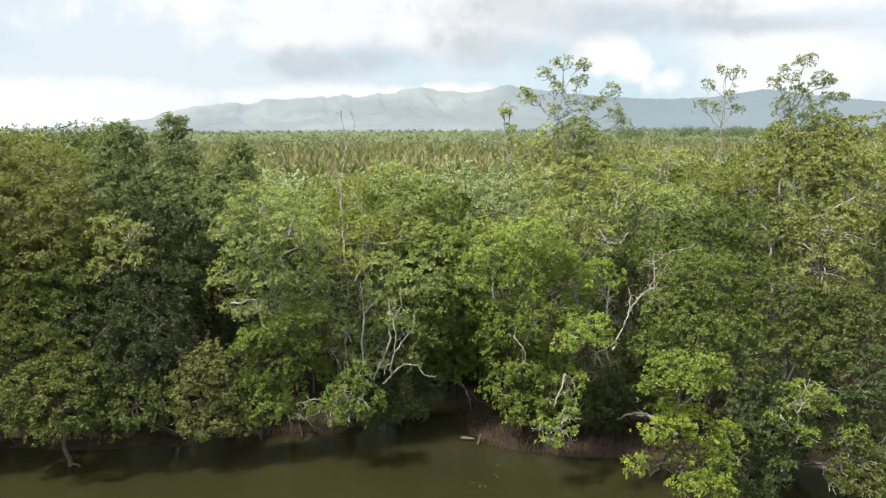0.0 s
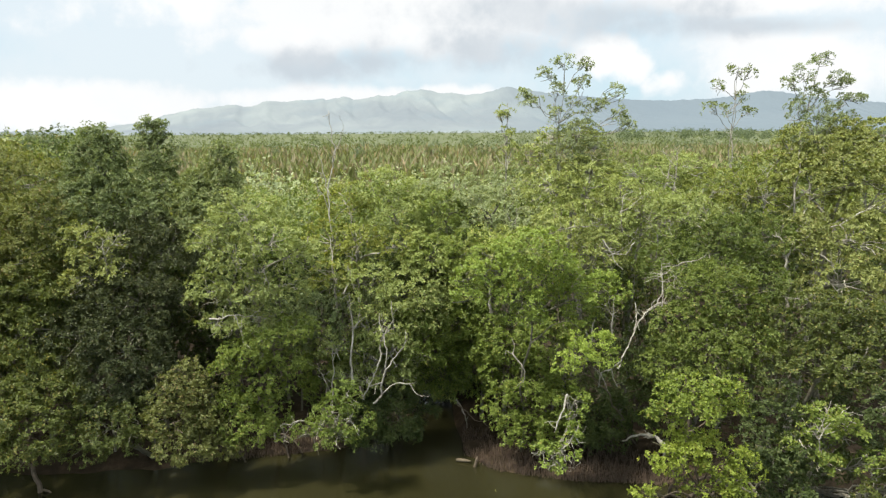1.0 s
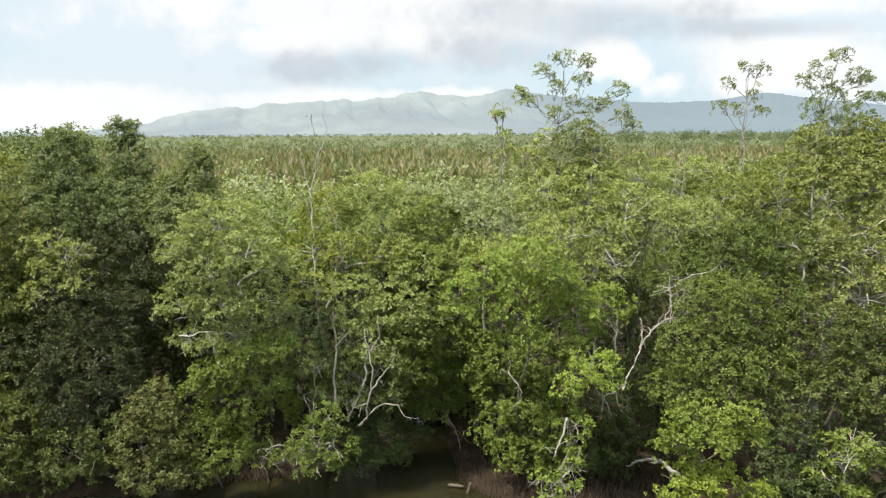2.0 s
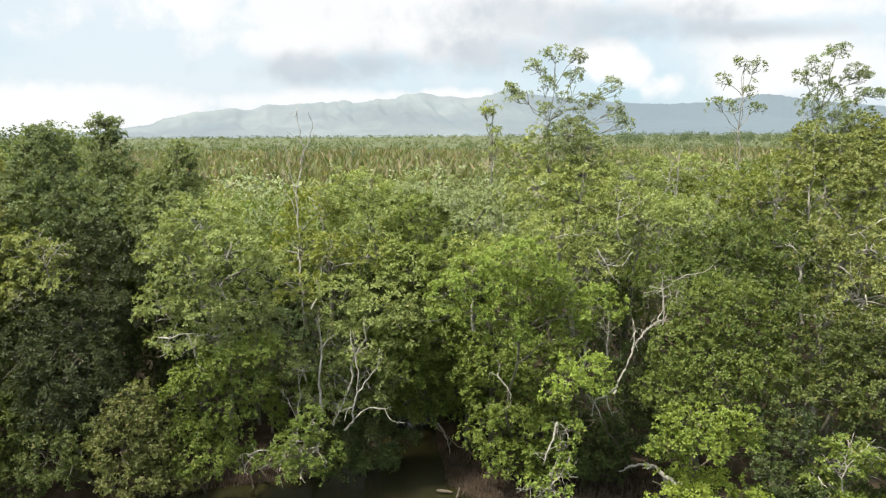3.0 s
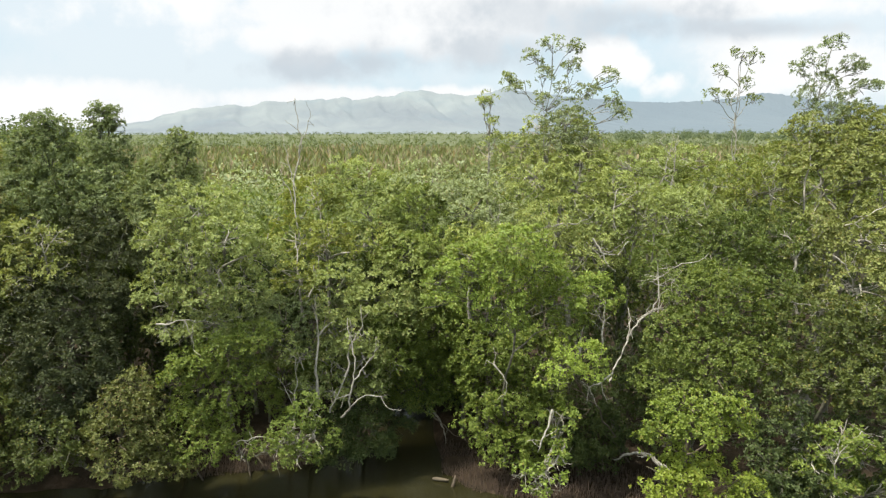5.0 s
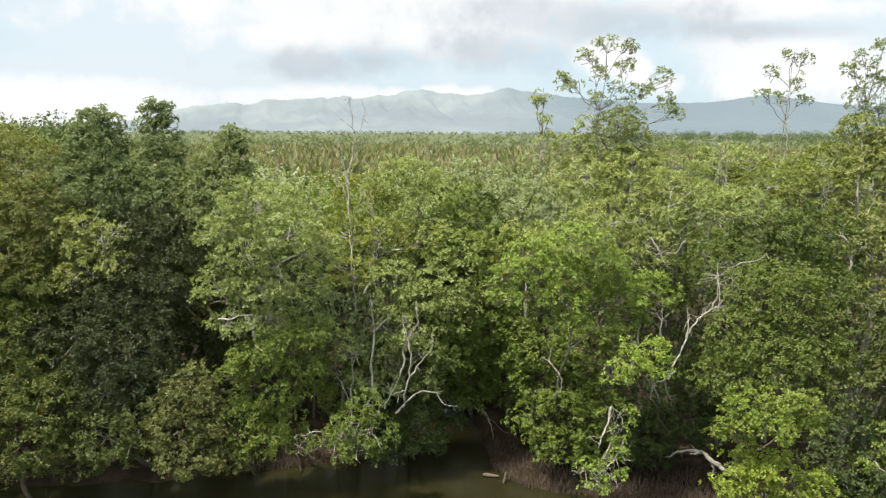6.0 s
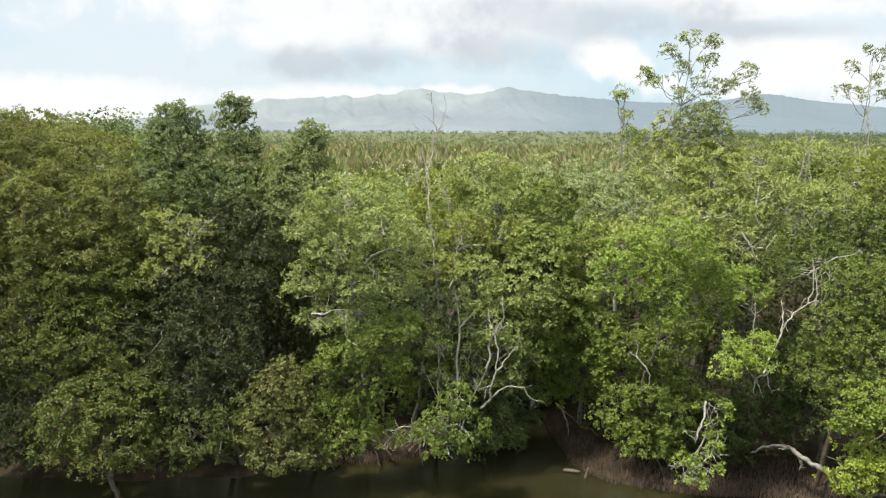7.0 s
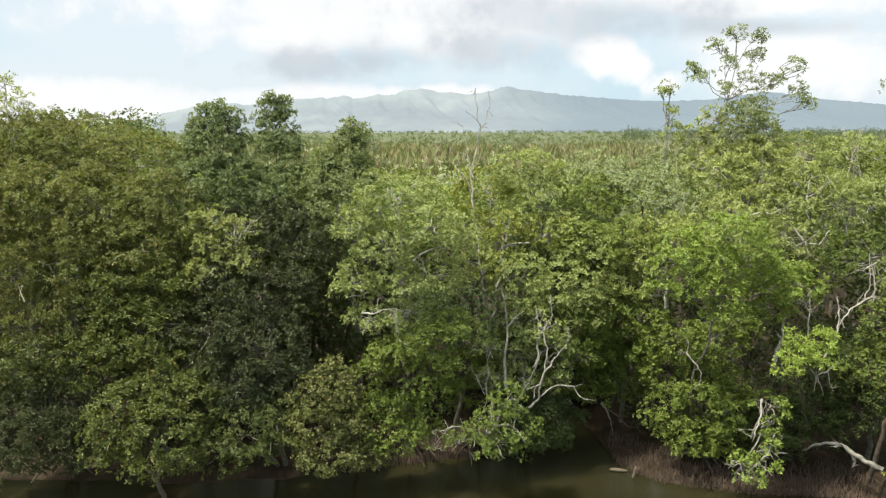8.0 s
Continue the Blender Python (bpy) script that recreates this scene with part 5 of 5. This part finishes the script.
far_fronds(6000, PALM_DRY, "withered_palm_swamp", "withered brown palm fronds between the clumps", 24, 54, 110, (2.2, 4.3), (0.06, 0.15))

# ---------------------------------------------------------------- far woods
# far leaf greens greyed: a slight distance haze put into the colour
WOODS = leaf_material("far_woods_leaves", (0.060, 0.080, 0.038), (0.110, 0.135, 0.062), (0.13, 0.145, 0.07), 0.95, 0.42, 0.02)

# bluish tint in these greens stands in for haze
DARK_WOODS = leaf_material("dark_woods_leaves", (0.056, 0.078, 0.046), (0.100, 0.128, 0.072), (0.10, 0.12, 0.08), 0.95, 0.35, 0.02)


def woods(name, label, n, y0, y1, half, high, seed, power=1.0, k=15, leaf=0.15, mat=None, side=0.0):
    """Far trees: short trunks hidden under crowns of leaf clumps."""
    rng = np.random.default_rng(seed)
    y = y0 + (y1 - y0) * rng.random(n) ** power
    x = (side + rng.uniform(-half, half, n)) * y
    h = rng.uniform(*high, n)
    d = ball(n * k, rng)
    d[:, 2] = np.abs(d[:, 2])
    r = np.repeat(h * rng.uniform(0.32, 0.55, n), k)[:, None]
    c = np.repeat(np.stack([x, y, h * 0.35 + 0.4], 1), k, 0) + d * r * np.array((1, 1, 1.3)) * rng.uniform(0.6, 1.05, (n * k, 1))
    size = np.repeat(h, k)[:, None, None] * leaf
    v, f = rosettes(c, d + np.array((0, -0.2, 0.3)), 3, 1.0, rng, 0.7)
    middle = np.repeat(c, 3, 0)[:, None]
    v = ((v.reshape(-1, 4, 3) - middle) * np.repeat(size, 3, 0) + middle).reshape(-1, 3)
    tagged(build(name, v, f, mat or WOODS), label, "woodland", kind="stuff")


woods("far_woods", "belt of low green woods across the plain", 1500, 262, 900, 0.72, (3.5, 6.5), 31, 1.4, k=8, leaf=0.19)
woods("distant_woods", "thin dark tree line at the foot of the hills", 1200, 850, 2700, 0.72, (6, 11), 32, k=9, leaf=0.17)
woods("tall_far_woods", "taller dark woods beyond the swamp", 130, 450, 700, 0.25, (9, 12.5), 33, k=60, leaf=0.075, mat=DARK_WOODS, side=0.48)
woods("low_far_woods", "scattered dark trees in the marsh", 40, 170, 420, 0.5, (5, 8), 35, k=90, leaf=0.065, mat=DARK_WOODS)
woods("mangrove_thicket", "closed thicket of mangrove crowns behind the fringe", 220, 48, 84, 0.72, (5.6, 7.2), 34, k=42, leaf=0.055, mat=LEAF["grey"])


# ---------------------------------------------------------------- mud bank details
def breathing_roots(n, x0, x1, y0, y1, seed, label):
    """Brown spikes of breathing roots standing in the mud."""
    rng = np.random.default_rng(seed)
    x = rng.uniform(x0, x1, n)
    y = bank_line(x) + y0 + (y1 - y0) * rng.random(n) ** 1.4
    keep = fbm(x * 1.6, y * 1.6, 5.0, 2) > -0.5
    x, y = x[keep], y[keep]
    foot = np.stack([x, y, ground_height(x, y) - 0.04], 1)
    h = rng.uniform(0.1, 0.3, len(x))
    tip = foot + np.stack([rng.normal(0, 0.05, len(x)), rng.normal(0, 0.05, len(x)), h], 1)
    r = rng.uniform(0.008, 0.016, len(x))[:, None]
    ring = [foot + r * np.array((np.cos(a), np.sin(a), 0)) for a in (0.5, 2.6, 4.7)]
    high = [tip + 0.5 * r * np.array((np.cos(a), np.sin(a), 0)) for a in (0.5, 2.6, 4.7)]
    verts = np.stack(ring + high, 1).reshape(-1, 3)
    first = np.arange(len(x))[:, None] * 6
    tris = np.concatenate([first + np.array([t]) for t in ((0, 1, 4), (0, 4, 3), (1, 2, 5), (1, 5, 4), (2, 0, 3), (2, 3, 5), (3, 4, 5))])
    tagged(build("breathing_roots", verts, tris, SPIKES), label, "roots", kind="stuff")


SPIKES = wood_material("breathing_root_bark", (0.034, 0.023, 0.016), (0.100, 0.069, 0.048), (0.055, 0.039, 0.027))
breathing_roots(3600, 0.8, 7.5, -0.25, 1.6, 41, "dense brown breathing roots on the mud bank")
breathing_roots(2400, -8.0, -1.6, -0.2, 1.2, 42, "brown breathing roots under the overhanging crowns")


def log(label, a, b, thick):
    a, b = np.array(a), np.array(b)
    v, f = tube(crooked(a, b, np.random.default_rng(5), 0.05, 8), thick * np.array([0.6, 1, 1.1, 1, 1.05, 0.9, 0.8, 0.45]), 8)
    root = build("driftwood", v - a, f, WETWOOD, smooth=True)
    root.location = a
    return tagged(root, label, "driftwood")


log("short weathered log stranded at the waterline", (0.55, 24.75, 0.05), (1.0, 24.6, 0.08), 0.05)
log("pale broken stick upright in the mud", (1.1, 24.35, -0.05), (1.2, 24.4, 0.3), 0.04)


def floating_leaves(n, seed):
    """Fallen leaves drifting on the water off the mud bank."""
    rng = np.random.default_rng(seed)
    spots = np.stack([1.35 + rng.normal(0, 0.28, n), 21.8 + rng.normal(0, 0.35, n), np.full(n, 0.012)], 1)
    ways = ball(n, rng) * 0.15 + np.array((0, 0, 1.0))
    tagged(build("floating_leaves", *rosettes(spots, ways, 2, 0.055, rng, 0.55, 0.05), LEAF["olive"]),
           "few yellowed leaves drifting on the river", "leaves", kind="stuff")


floating_leaves(7, 61)
